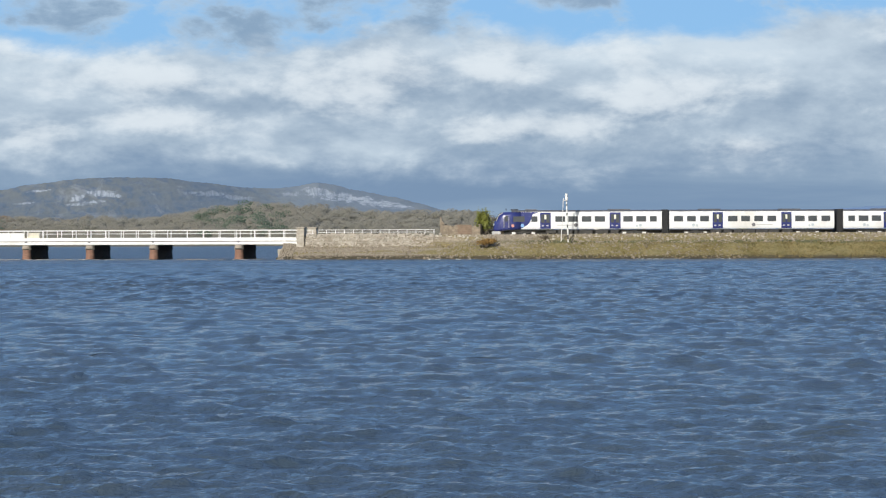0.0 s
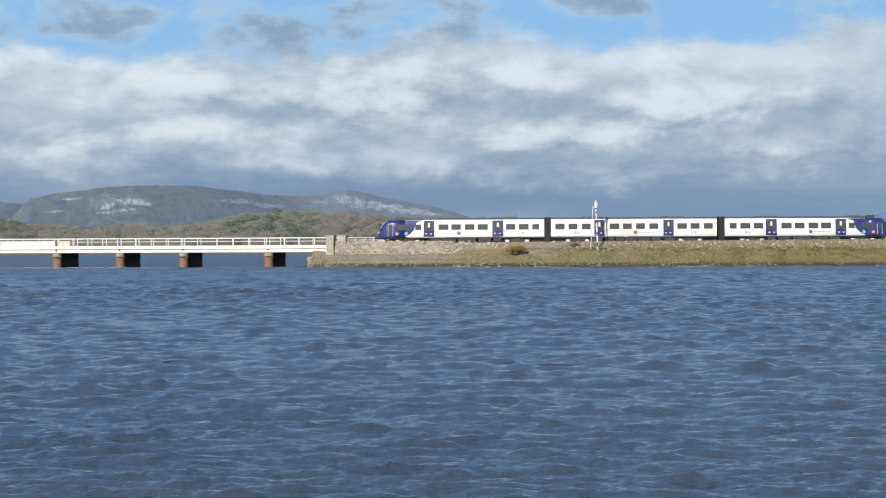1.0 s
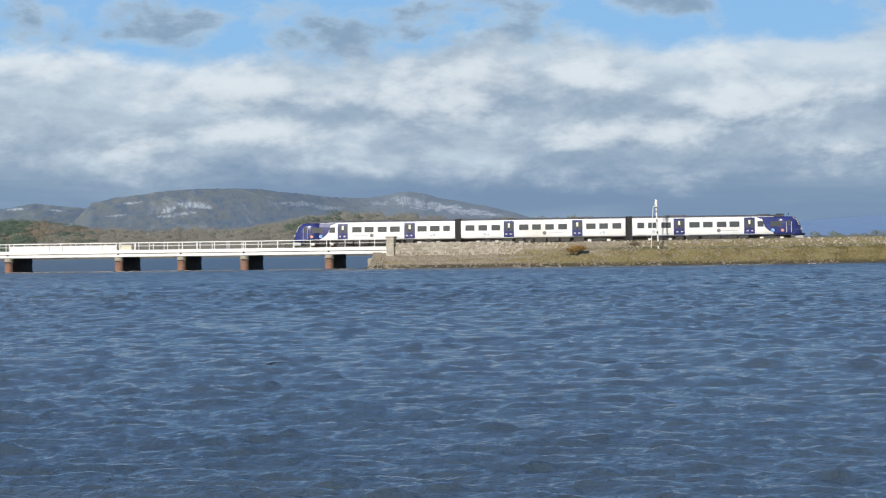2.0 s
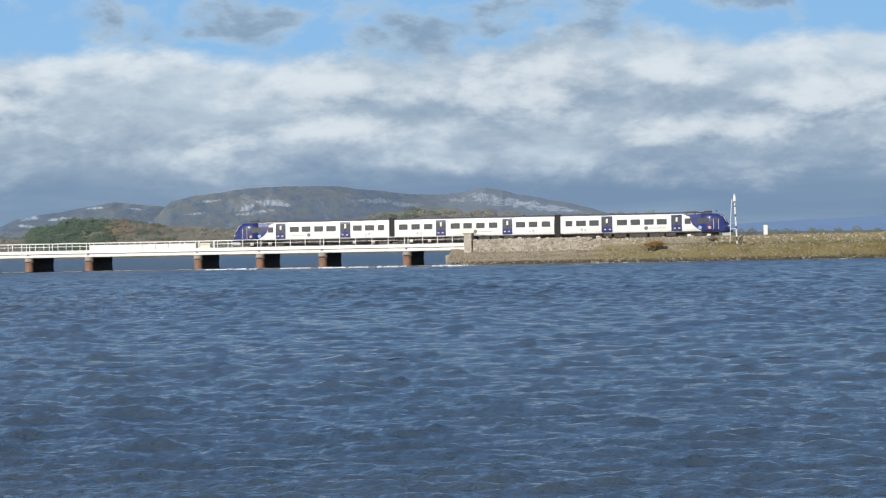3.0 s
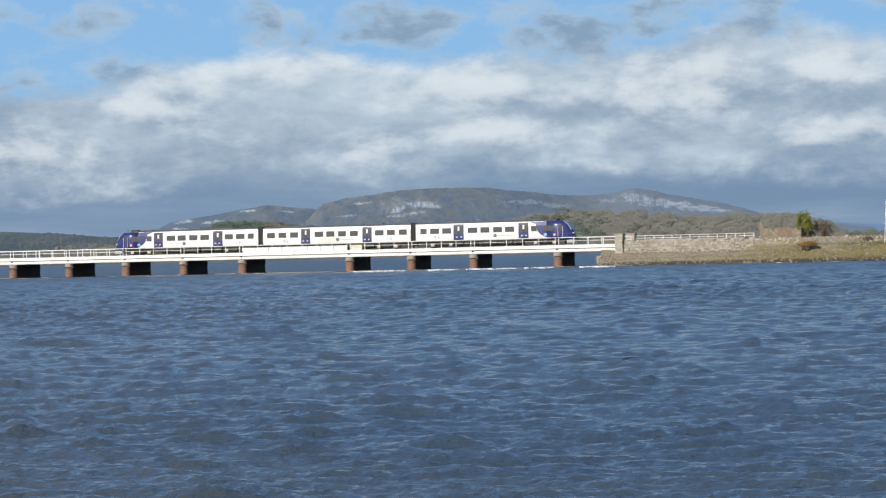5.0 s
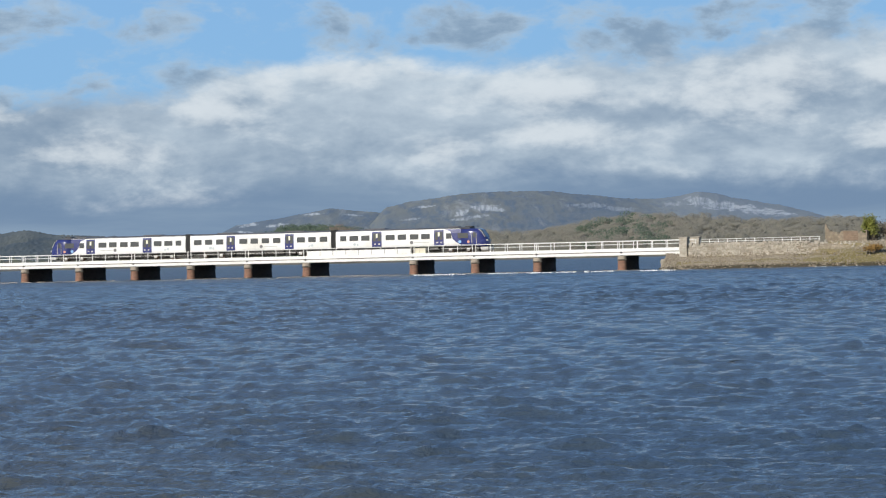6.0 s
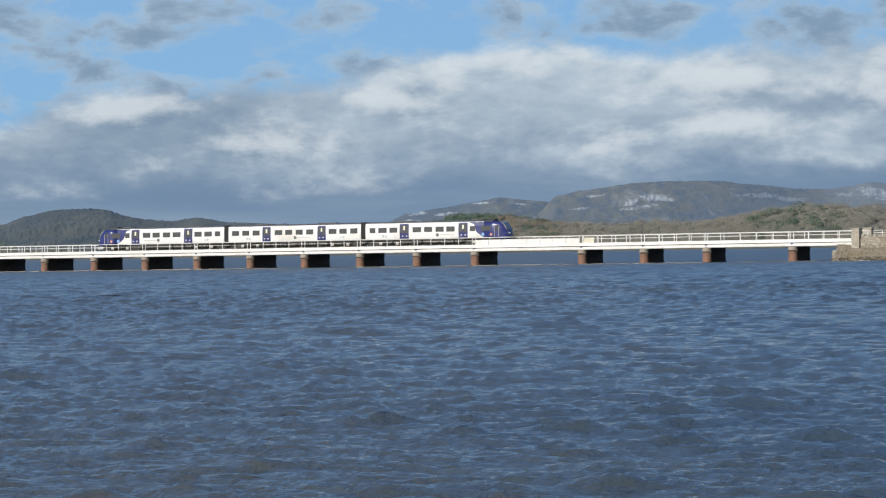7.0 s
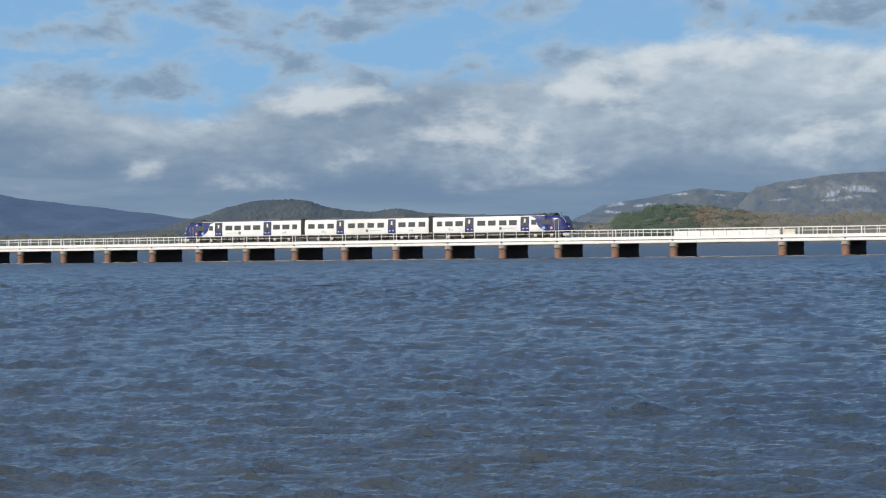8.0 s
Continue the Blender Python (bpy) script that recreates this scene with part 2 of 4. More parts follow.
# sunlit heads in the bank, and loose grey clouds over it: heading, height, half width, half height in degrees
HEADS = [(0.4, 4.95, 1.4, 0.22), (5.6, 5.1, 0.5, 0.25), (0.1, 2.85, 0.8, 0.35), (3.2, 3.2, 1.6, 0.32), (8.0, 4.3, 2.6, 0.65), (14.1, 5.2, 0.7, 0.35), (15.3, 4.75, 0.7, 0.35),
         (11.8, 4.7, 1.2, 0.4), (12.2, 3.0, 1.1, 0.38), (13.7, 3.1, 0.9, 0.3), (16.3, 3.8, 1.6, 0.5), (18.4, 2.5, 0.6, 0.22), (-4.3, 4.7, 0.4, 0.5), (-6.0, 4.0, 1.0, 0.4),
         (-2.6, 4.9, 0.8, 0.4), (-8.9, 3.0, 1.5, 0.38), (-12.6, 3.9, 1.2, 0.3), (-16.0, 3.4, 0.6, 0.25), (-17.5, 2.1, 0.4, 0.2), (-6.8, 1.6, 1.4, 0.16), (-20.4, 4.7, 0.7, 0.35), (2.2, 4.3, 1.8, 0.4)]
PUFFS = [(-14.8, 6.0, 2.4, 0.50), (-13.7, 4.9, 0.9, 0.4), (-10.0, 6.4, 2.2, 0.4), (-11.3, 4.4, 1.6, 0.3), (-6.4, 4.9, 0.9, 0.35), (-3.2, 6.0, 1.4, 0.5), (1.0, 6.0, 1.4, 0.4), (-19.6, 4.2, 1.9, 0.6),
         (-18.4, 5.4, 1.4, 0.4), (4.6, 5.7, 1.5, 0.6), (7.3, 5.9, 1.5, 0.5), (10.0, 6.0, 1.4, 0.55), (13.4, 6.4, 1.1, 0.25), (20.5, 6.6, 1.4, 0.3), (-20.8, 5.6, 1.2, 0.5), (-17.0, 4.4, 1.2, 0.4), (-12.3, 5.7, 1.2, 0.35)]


def cloud_material():
    g = Graph("cloudy sky")
    c = g.t.nodes.new("ShaderNodeTexCoord")
    sep = g.t.nodes.new("ShaderNodeSeparateXYZ")
    g.t.links.new(c.outputs["UV"], sep.inputs[0])
    az, el = sep.outputs[0], sep.outputs[1]

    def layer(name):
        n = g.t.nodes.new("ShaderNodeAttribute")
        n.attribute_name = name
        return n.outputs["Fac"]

    def field(sx, sy, scale, detail, rough, warp, turn=0.0, shift=(0, 0)):
        m = g.t.nodes.new("ShaderNodeMapping")
        m.inputs["Location"].default_value = (shift[0] * sx, shift[1] * sy, 0)
        m.inputs["Scale"].default_value = (sx, sy, 1)
        m.inputs["Rotation"].default_value = (0, 0, radians(turn))
        g.t.links.new(c.outputs["UV"], m.inputs[0])
        return g.noise(m.outputs[0], scale, detail, rough, warp)

    def around(x, k):
        return g.math("MULTIPLY", g.math("SUBTRACT", x, 0.5), k)

    billow = field(0.36, 0.74, 1.0, 10, 0.60, 0.12, -6)
    above = field(0.36, 0.74, 1.0, 5, 0.60, 0.12, -6, (-0.22, 0.40))
    mass = field(0.12, 0.34, 1.0, 4, 0.5, 0.3, -5)
    wisp = field(0.42, 0.84, 1.0, 10, 0.60, 0.25, -4, (7, 3))
    fine = field(1.3, 2.4, 1.0, 7, 0.6, 0.3)
    blue = g.mix(g.step(el, 2.0, 18.0), (0.27, 0.51, 0.79), (0.19, 0.38, 0.77))
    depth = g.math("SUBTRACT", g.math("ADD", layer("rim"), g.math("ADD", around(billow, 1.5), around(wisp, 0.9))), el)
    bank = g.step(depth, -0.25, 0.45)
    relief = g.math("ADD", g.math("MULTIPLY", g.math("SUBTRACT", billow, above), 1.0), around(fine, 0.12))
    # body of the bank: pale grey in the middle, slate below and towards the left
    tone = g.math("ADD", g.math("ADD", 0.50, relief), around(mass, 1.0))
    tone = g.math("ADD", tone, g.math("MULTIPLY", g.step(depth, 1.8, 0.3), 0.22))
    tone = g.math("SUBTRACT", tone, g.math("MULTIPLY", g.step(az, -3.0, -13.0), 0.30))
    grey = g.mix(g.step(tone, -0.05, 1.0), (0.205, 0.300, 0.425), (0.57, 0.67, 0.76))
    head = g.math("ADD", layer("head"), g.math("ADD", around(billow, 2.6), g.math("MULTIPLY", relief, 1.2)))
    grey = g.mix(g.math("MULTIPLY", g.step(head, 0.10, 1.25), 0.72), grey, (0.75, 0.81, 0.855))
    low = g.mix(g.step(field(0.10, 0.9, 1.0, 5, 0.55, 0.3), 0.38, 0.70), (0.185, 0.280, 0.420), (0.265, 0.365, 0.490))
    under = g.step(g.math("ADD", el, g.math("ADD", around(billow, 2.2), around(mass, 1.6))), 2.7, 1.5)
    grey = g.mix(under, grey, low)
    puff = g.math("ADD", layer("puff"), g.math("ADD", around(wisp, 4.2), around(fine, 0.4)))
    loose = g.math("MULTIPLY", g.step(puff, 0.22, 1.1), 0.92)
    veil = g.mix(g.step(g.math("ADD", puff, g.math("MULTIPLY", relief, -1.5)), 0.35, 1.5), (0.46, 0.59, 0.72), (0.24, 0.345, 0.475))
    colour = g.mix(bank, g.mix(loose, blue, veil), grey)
    em = g.t.nodes.new("ShaderNodeEmission")
    g.put(em, "Color", colour)
    em.inputs["Strength"].default_value = 1.0
    g.t.links.new(em.outputs[0], g.out.inputs["Surface"])
    g.t.nodes.remove(g.bsdf)
    return g.m


def mesh_object(name, verts, faces, material, parent=None, smooth=False):
    me = bpy.data.meshes.new(name)
    me.from_pydata(verts, [], faces)
    me.materials.append(material)
    if smooth:
        me.shade_smooth()
    ob = new(name, me)
    ob.parent = parent
    return ob


def grid_faces(rows, cols):
    i = np.arange(rows - 1)[:, None] * cols + np.arange(cols - 1)[None, :]
    return np.stack([i, i + 1, i + cols + 1, i + cols], -1).reshape(-1, 4)


def sheet_object(name, co, quads, material, smooth=True):
    me = bpy.data.meshes.new(name)
    me.vertices.add(len(co))
    me.vertices.foreach_set("co", co.reshape(-1).astype(np.float32))
    me.loops.add(quads.size)
    me.loops.foreach_set("vertex_index", quads.reshape(-1).astype(np.int32))
    me.polygons.add(len(quads))
    me.polygons.foreach_set("loop_start", (np.arange(len(quads)) * 4).astype(np.int32))
    me.update(calc_edges=True)
    me.materials.append(material)
    if smooth:
        me.shade_smooth()
    return new(name, me)


def grid_object(name, xyz, material, smooth=True):
    """A sheet from an array of rows x columns x 3."""
    return sheet_object(name, xyz.reshape(-1, 3), grid_faces(*xyz.shape[:2]), material, smooth)


def build_sky():
    az, el = np.meshgrid(np.concatenate([np.linspace(-47, -26, 22), np.linspace(-25.7, 25.7, 258), np.linspace(26, 78, 40)]),
                         np.concatenate([np.linspace(-2, 9, 111), np.linspace(9.5, 16, 14), np.linspace(20, 88, 18)]))
    a, e = np.radians(az), np.radians(el)
    r = 4800
    ob = grid_object("sky_backdrop", np.stack([r * np.sin(a) * np.cos(e), r * np.cos(a) * np.cos(e), r * np.sin(e)], -1), cloud_material())
    uv = ob.data.uv_layers.new(name="UVMap")
    idx = np.empty(len(ob.data.loops), np.int32)
    ob.data.loops.foreach_get("vertex_index", idx)
    uv.data.foreach_set("uv", np.stack([az.reshape(-1)[idx], el.reshape(-1)[idx]], -1).reshape(-1).astype(np.float32))

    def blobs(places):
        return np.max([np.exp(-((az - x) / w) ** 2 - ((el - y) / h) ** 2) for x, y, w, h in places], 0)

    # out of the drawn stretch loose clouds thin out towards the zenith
    # these unseen high clouds are added to pale the water's reflections
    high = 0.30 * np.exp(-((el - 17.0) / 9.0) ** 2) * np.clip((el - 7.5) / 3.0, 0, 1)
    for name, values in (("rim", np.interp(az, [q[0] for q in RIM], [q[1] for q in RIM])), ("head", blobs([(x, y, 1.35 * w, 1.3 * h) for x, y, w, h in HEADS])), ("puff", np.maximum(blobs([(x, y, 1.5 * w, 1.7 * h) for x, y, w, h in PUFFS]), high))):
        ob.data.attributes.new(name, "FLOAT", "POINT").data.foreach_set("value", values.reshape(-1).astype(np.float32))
    return tagged(ob, "blue sky with a long bank of white and grey cloud", "sky", kind="structure")


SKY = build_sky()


# ---- water ----
def swell(X, Y, fine, seed=4):
    """Height of the chop: many small waves running right and away, none shorter than the sheet can carry."""
    rng = np.random.default_rng(seed)
    gust = 1.0 + 0.45 * np.sin(X * 0.11 + 1.0 + 0.9 * np.sin(Y * 0.05)) * np.sin(Y * 0.06 + 0.4 + 0.8 * np.sin(X * 0.07))
    Z, lift, held, whole = np.zeros_like(X), np.zeros_like(X), np.zeros_like(X), 0.0
    count = 88
    for i in range(count):
        lam = 3.0 * (0.042 ** (i / (count - 1.0)))
        heading = radians(rng.normal(24, 30) if lam > 0.9 else rng.normal(12, 23))
        k = 2 * math.pi / lam
        kx, ky = k * math.sin(heading), k * math.cos(heading)
        steep = 0.015 if lam > 1.3 else 0.029 if lam > 0.45 else 0.034
        fade = np.clip(lam / (1.15 * fine * max(0.3, abs(math.cos(heading)))) - 1.0, 0, 1)
        ph = kx * X + ky * Y + rng.uniform(0, 6.28)
        wave = fade * steep * lam / 6.283 * (np.sin(ph) + 0.28 * np.sin(2 * ph - 1.57))
        whole += steep ** 2
        held += (fade * steep) ** 2
        if lam > 0.9:
            lift += wave
        else:
            Z += wave * gust * np.clip(1.0 + 9.0 * lift, 0.45, 1.8)
    # where the sheet is too coarse for ripples the larger waves take over their slopes
    Z = (Z + lift) * np.clip(np.sqrt(whole / (held + 1e-7)), 1.0, 1.75)
    # crests are peaked, troughs flat
    return Z + 1.6 * np.clip(lift, 0, None) ** 2


def build_water():
    near = 1 / np.linspace(1 / 15.5, 1 / 43.0, 360)
    far = 119.4 + np.cumsum(np.linspace(0.34, 0.80, 370)) - 0.45
    bands = [(np.concatenate([np.geomspace(0.01, 15.0, 14), near]), 900), (np.concatenate([[42.0], np.arange(42.2, 120.1, 0.205)]), 620),
             (np.concatenate([far, np.geomspace(far[-1] + 4, 4700, 40)]), 480)]
    verts, faces, base = [], [], 0
    for r, dense in bands:
        half = 23.0 + np.degrees(np.arctan(3.6 / np.maximum(r, 14.0)))
        side = np.linspace(1, 0, 20, endpoint=False)[:, None]
        mid = np.linspace(-1, 1, dense)[:, None] * half
        A = np.radians(np.concatenate([-half - side * (180 - half), mid, half + side[::-1] * (180 - half)])).T
        R = np.repeat(r[:, None], A.shape[1], 1)
        X, Y = R * np.sin(A), R * np.cos(A)
        fine = np.maximum(np.gradient(r)[:, None], R * np.abs(np.gradient(A, axis=1)))
        Z = swell(X, Y, fine)
        verts.append(np.stack([X, Y, Z], -1).reshape(-1, 3))
        faces.append(grid_faces(*X.shape) + base)
        base += X.size
    ob = sheet_object("water", np.concatenate(verts), np.concatenate(faces), M_WATER)
    return tagged(ob, "choppy blue-grey estuary water at high tide", "water", kind="structure")


WATER = build_water()
bed = mesh_object("ground", [(-4700, -4700, -2.5), (4700, -4700, -2.5), (4700, 4700, -2.5), (-4700, 4700, -2.5)], [(0, 1, 2, 3)], M_SLOPE)
tagged(bed, "muddy sand bed under the water", "ground", kind="structure")


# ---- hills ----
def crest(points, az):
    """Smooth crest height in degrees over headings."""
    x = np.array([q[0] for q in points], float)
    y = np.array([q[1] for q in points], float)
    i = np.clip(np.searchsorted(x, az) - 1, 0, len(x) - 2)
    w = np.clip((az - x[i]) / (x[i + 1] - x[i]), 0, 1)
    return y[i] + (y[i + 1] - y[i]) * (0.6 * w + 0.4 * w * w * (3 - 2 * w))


def fbm(x, y, seed, octaves=5, rough=0.55):
    rng = np.random.default_rng(seed)
    out, amp, k = np.zeros_like(x), 1.0, 1.0
    for _ in range(octaves):
        for _ in range(3):
            t = rng.uniform(0, 6.28)
            out += amp / 3 * np.sin(k * (x * math.cos(t) + y * math.sin(t)) * rng.uniform(0.8, 1.25) + rng.uniform(0, 6.28))
        amp, k = amp * rough, k * 2.1
    return out


def hill(name, points, near, top, far, material, label, rough, seed, cols=420, rows=60, shaggy=0.35):
    """A ridge that rises from the shore at near metres to its crest at top metres, and falls away behind."""
    az = np.linspace(points[0][0], points[-1][0], cols)
    d = np.concatenate([np.linspace(near, top, rows), np.linspace(top, far, 12)[1:]])
    D, A = np.meshgrid(d, np.radians(az), indexing="ij")
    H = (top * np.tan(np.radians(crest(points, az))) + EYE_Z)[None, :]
    u = np.clip((D - near) / (top - near), 0, 1)
    rise = np.where(D <= top, 0.06 + 0.94 * u ** 1.15, 1 - ((D - top) / (far - top)) * 0.7)
    X, Y = D * np.sin(A), D * np.cos(A)
    Z = H * rise + fbm(X / rough / 2.2, Y / rough / 2.2, seed) * rough * 0.22 * np.where(D <= top, np.sin(u * math.pi) + 0.12, 0.2)
    Z += np.random.default_rng(seed).normal(0, shaggy, Z.shape)
    Z[0] = -1
    ob = grid_object(name, np.stack([X, Y, Z], -1), material)
    return tagged(ob, label, "hill", kind="structure")


# bearing, rise, half width and half height in degrees, tilt of each outcrop
OUTCROPS = [(1.35, 1.31, 0.42, 0.090, 0.0), (1.62, 1.25, 0.18, 0.06, 0.0), (0.66, 1.21, 0.25, 0.10, 0.2), (0.85, 1.05, 0.50, 0.055, 0.1), (-0.35, 1.36, 0.30, 0.035, 0.1),
            (-0.7, 1.05, 0.28, 0.03, 0.1), (4.1, 1.30, 0.50, 0.09, -0.08), (4.8, 1.20, 0.55, 0.06, -0.1), (3.6, 1.33, 0.25, 0.05, 0.0), (6.75, 1.36, 0.30, 0.13, -0.05), (7.15, 1.26, 0.28, 0.14, -0.1),
            (7.65, 1.20, 0.34, 0.13, -0.12), (8.15, 1.10, 0.40, 0.13, -0.15), (8.65, 1.03, 0.42, 0.10, -0.16), (9.1, 0.98, 0.25, 0.05, -0.16), (6.2, 1.30, 0.3, 0.06, 0.1), (-4.95, 1.00, 0.30, 0.07, 0.1),
            (-5.0, 0.80, 0.30, 0.04, -0.1), (-3.2, 1.24, 0.35, 0.03, 0.05), (-4.2, 0.98, 0.3, 0.04, 0.1), (-2.2, 1.2, 0.25, 0.03, -0.1)]


# the fell's blue-grey tones include haze, mixed into the base colour
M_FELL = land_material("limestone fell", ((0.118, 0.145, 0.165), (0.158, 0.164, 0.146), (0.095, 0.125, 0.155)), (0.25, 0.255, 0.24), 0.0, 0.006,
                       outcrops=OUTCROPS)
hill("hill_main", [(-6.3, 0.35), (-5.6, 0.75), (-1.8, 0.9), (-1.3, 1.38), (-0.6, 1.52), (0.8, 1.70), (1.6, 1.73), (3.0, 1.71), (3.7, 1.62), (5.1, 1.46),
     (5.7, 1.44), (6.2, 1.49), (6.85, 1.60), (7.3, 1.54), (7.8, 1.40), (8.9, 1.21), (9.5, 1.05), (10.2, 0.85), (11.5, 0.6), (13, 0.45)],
     2500, 3500, 4300, M_FELL, "haze-tinted grey-brown limestone fell with pale scars", 26, 3)
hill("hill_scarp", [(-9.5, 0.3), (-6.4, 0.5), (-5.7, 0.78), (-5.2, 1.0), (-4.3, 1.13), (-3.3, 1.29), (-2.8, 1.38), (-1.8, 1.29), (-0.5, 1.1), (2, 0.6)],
     2700, 3900, 4500, M_FELL, "haze-tinted grey limestone headland behind the fell", 20, 8, 260)
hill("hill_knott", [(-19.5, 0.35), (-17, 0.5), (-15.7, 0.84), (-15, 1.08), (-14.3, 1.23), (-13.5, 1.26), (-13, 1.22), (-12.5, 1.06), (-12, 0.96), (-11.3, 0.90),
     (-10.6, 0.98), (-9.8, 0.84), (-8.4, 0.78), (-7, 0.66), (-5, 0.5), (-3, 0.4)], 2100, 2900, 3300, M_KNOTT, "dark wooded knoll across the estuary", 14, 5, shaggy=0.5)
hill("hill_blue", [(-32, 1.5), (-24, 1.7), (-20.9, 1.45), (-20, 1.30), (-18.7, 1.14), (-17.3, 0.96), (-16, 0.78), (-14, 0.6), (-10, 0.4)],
     3300, 4300, 4600, M_FAR, "distant hills under the cloud, tinted blue as in haze", 20, 6, 200)
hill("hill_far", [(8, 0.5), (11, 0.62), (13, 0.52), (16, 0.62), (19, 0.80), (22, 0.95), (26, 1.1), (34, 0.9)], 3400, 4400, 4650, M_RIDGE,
     "distant ridge, tinted faint blue as in haze", 15, 9, 200)

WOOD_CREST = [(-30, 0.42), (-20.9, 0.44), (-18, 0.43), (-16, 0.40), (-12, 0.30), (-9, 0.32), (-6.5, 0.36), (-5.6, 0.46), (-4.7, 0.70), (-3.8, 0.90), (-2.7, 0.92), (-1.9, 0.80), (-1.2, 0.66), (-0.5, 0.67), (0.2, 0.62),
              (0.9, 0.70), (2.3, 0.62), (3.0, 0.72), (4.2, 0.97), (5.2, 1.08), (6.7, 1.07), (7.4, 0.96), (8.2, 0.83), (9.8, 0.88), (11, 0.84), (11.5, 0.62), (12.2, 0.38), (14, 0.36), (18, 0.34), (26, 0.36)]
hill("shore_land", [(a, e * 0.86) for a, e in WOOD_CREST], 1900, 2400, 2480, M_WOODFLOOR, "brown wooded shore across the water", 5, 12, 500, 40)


def across(out, rng):
    """Two directions across each outward one, so that a leaf laid along them faces outward."""
    out = out / (np.linalg.norm(out, axis=-1, keepdims=True) + 1e-6)
    e1 = np.cross(out, rng.normal(0, 1, out.shape))
    e1 /= np.linalg.norm(e1, axis=-1, keepdims=True) + 1e-6
    return e1, np.cross(out, e1)


def crowns(name, count, seed, lo, hi, material, label, height=9.5):
    """Far trees: a crown of many small loose twig faces each, on the shore's slope."""
    rng = np.random.default_rng(seed)
    az = rng.uniform(lo, hi, count)
    u = rng.uniform(0, 1, count) ** 0.8
    d = 1905 + u * 495
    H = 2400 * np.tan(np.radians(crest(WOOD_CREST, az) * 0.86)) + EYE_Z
    base = H * (0.06 + 0.94 * u ** 1.15)
    n = 150
    size = rng.uniform(0.65, 1.25, count) * height
    ph, ct, rr = rng.uniform(0, 6.28, (count, n)), rng.uniform(-0.6, 1, (count, n)), rng.uniform(0.35, 1, (count, n)) ** 0.5
    st = np.sqrt(1 - ct ** 2)
    c = np.stack([rr * st * np.cos(ph) * 0.66, rr * st * np.sin(ph) * 0.66, rr * ct * 0.40 + 0.42], -1) * size[:, None, None]
    c += np.stack([d * np.sin(np.radians(az)), d * np.cos(np.radians(az)), base - 1.0], -1)[:, None, :]
    middle = np.stack([d * np.sin(np.radians(az)), d * np.cos(np.radians(az)), base - 1.0 + 0.3 * size], -1)[:, None, :]
    out = c - middle
    out /= np.linalg.norm(out, axis=-1, keepdims=True) + 1e-6
    out = out + np.array((-0.3, -0.55, 0.6)) * 1.1 + rng.normal(0, 0.18, out.shape)
    e1, e2 = across(out, rng)
    s = (size * 0.066)[:, None, None] * rng.uniform(0.6, 1.3, (count, n, 1))
    v = np.stack([c + e1 * s, c + e2 * s * 0.8, c - e1 * s, c - e2 * s * 0.8], 2).reshape(-1, 3)
    q = np.arange(len(v)).reshape(-1, 4)
    ob = mesh_object(name, v.tolist(), q.tolist(), material)
    return tagged(ob, label, "woodland", kind="stuff")


crowns("winter_woodland", 1900, 21, -2.6, 12.2, M_WOOD, "bare brown winter trees along the far shore")
crowns("winter_woodland", 150, 26, -8.5, -2.2, M_WOOD, "bare brown winter trees along the far shore")
crowns("russet_woodland", 130, 24, -3.6, -0.8, M_RUSSET, "russet winter trees beside the evergreens", 11.0)
crowns("hedgerow", 420, 22, -22, -6, M_HEDGE, "hazy green hedges and fields on the far shore", 6.0)
crowns("hedgerow", 170, 27, 12.4, 22.5, M_HEDGE, "hazy green hedges and fields on the far shore", 7.0)
crowns("evergreen_woodland", 250, 25, -4.9, -2.9, M_WOODGREEN, "dark green conifer wood on the far shore", 12.0)
crowns("evergreen_woodland", 120, 28, -4.4, -1.3, M_WOODGREEN, "dark green conifer wood on the far shore", 10.0)
crowns("evergreen_woodland", 36, 23, 3.8, 6.2, M_WOODGREEN, "dark evergreen trees among the winter woods", 13.0)


# ---- the line ----
LINE = Matrix.Translation((0, 306.49, 0)) @ Matrix.Rotation(radians(-19.33), 4, "Z")
BEND = 0.0014


def bend(s):
    """How far the line swings away behind its straight run over the viaduct."""
    return BEND * max(0.0, s - 30.0) ** 2


def box(bm, x0, x1, y0, y1, z0, z1):
    v = [bm.verts.new(q) for q in ((x0, y0, z0), (x1, y0, z0), (x1, y1, z0), (x0, y1, z0), (x0, y0, z1), (x1, y0, z1), (x1, y1, z1), (x0, y1, z1))]
    for f in ((3, 2, 1, 0), (4, 5, 6, 7), (0, 1, 5, 4), (1, 2, 6, 5), (2, 3, 7, 6), (3, 0, 4, 7)):
        bm.faces.new([v[i] for i in f])


def prism(bm, outline, axis, lo, hi):
    """An outline of (a, b) pairs pushed from lo to hi along an axis: 'x' outlines lie in y z, 'y' in x z, 'z' in x y."""
    def at(a, b, c):
        return {"x": (c, a, b), "y": (a, c, b), "z": (a, b, c)}[axis]
    one, two = [bm.verts.new(at(a, b, lo)) for a, b in outline], [bm.verts.new(at(a, b, hi)) for a, b in outline]
    n = len(outline)
    for i in range(n):
        bm.faces.new((one[i], one[(i + 1) % n], two[(i + 1) % n], two[i]))
    bm.faces.new(one[::-1])
    bm.faces.new(two)


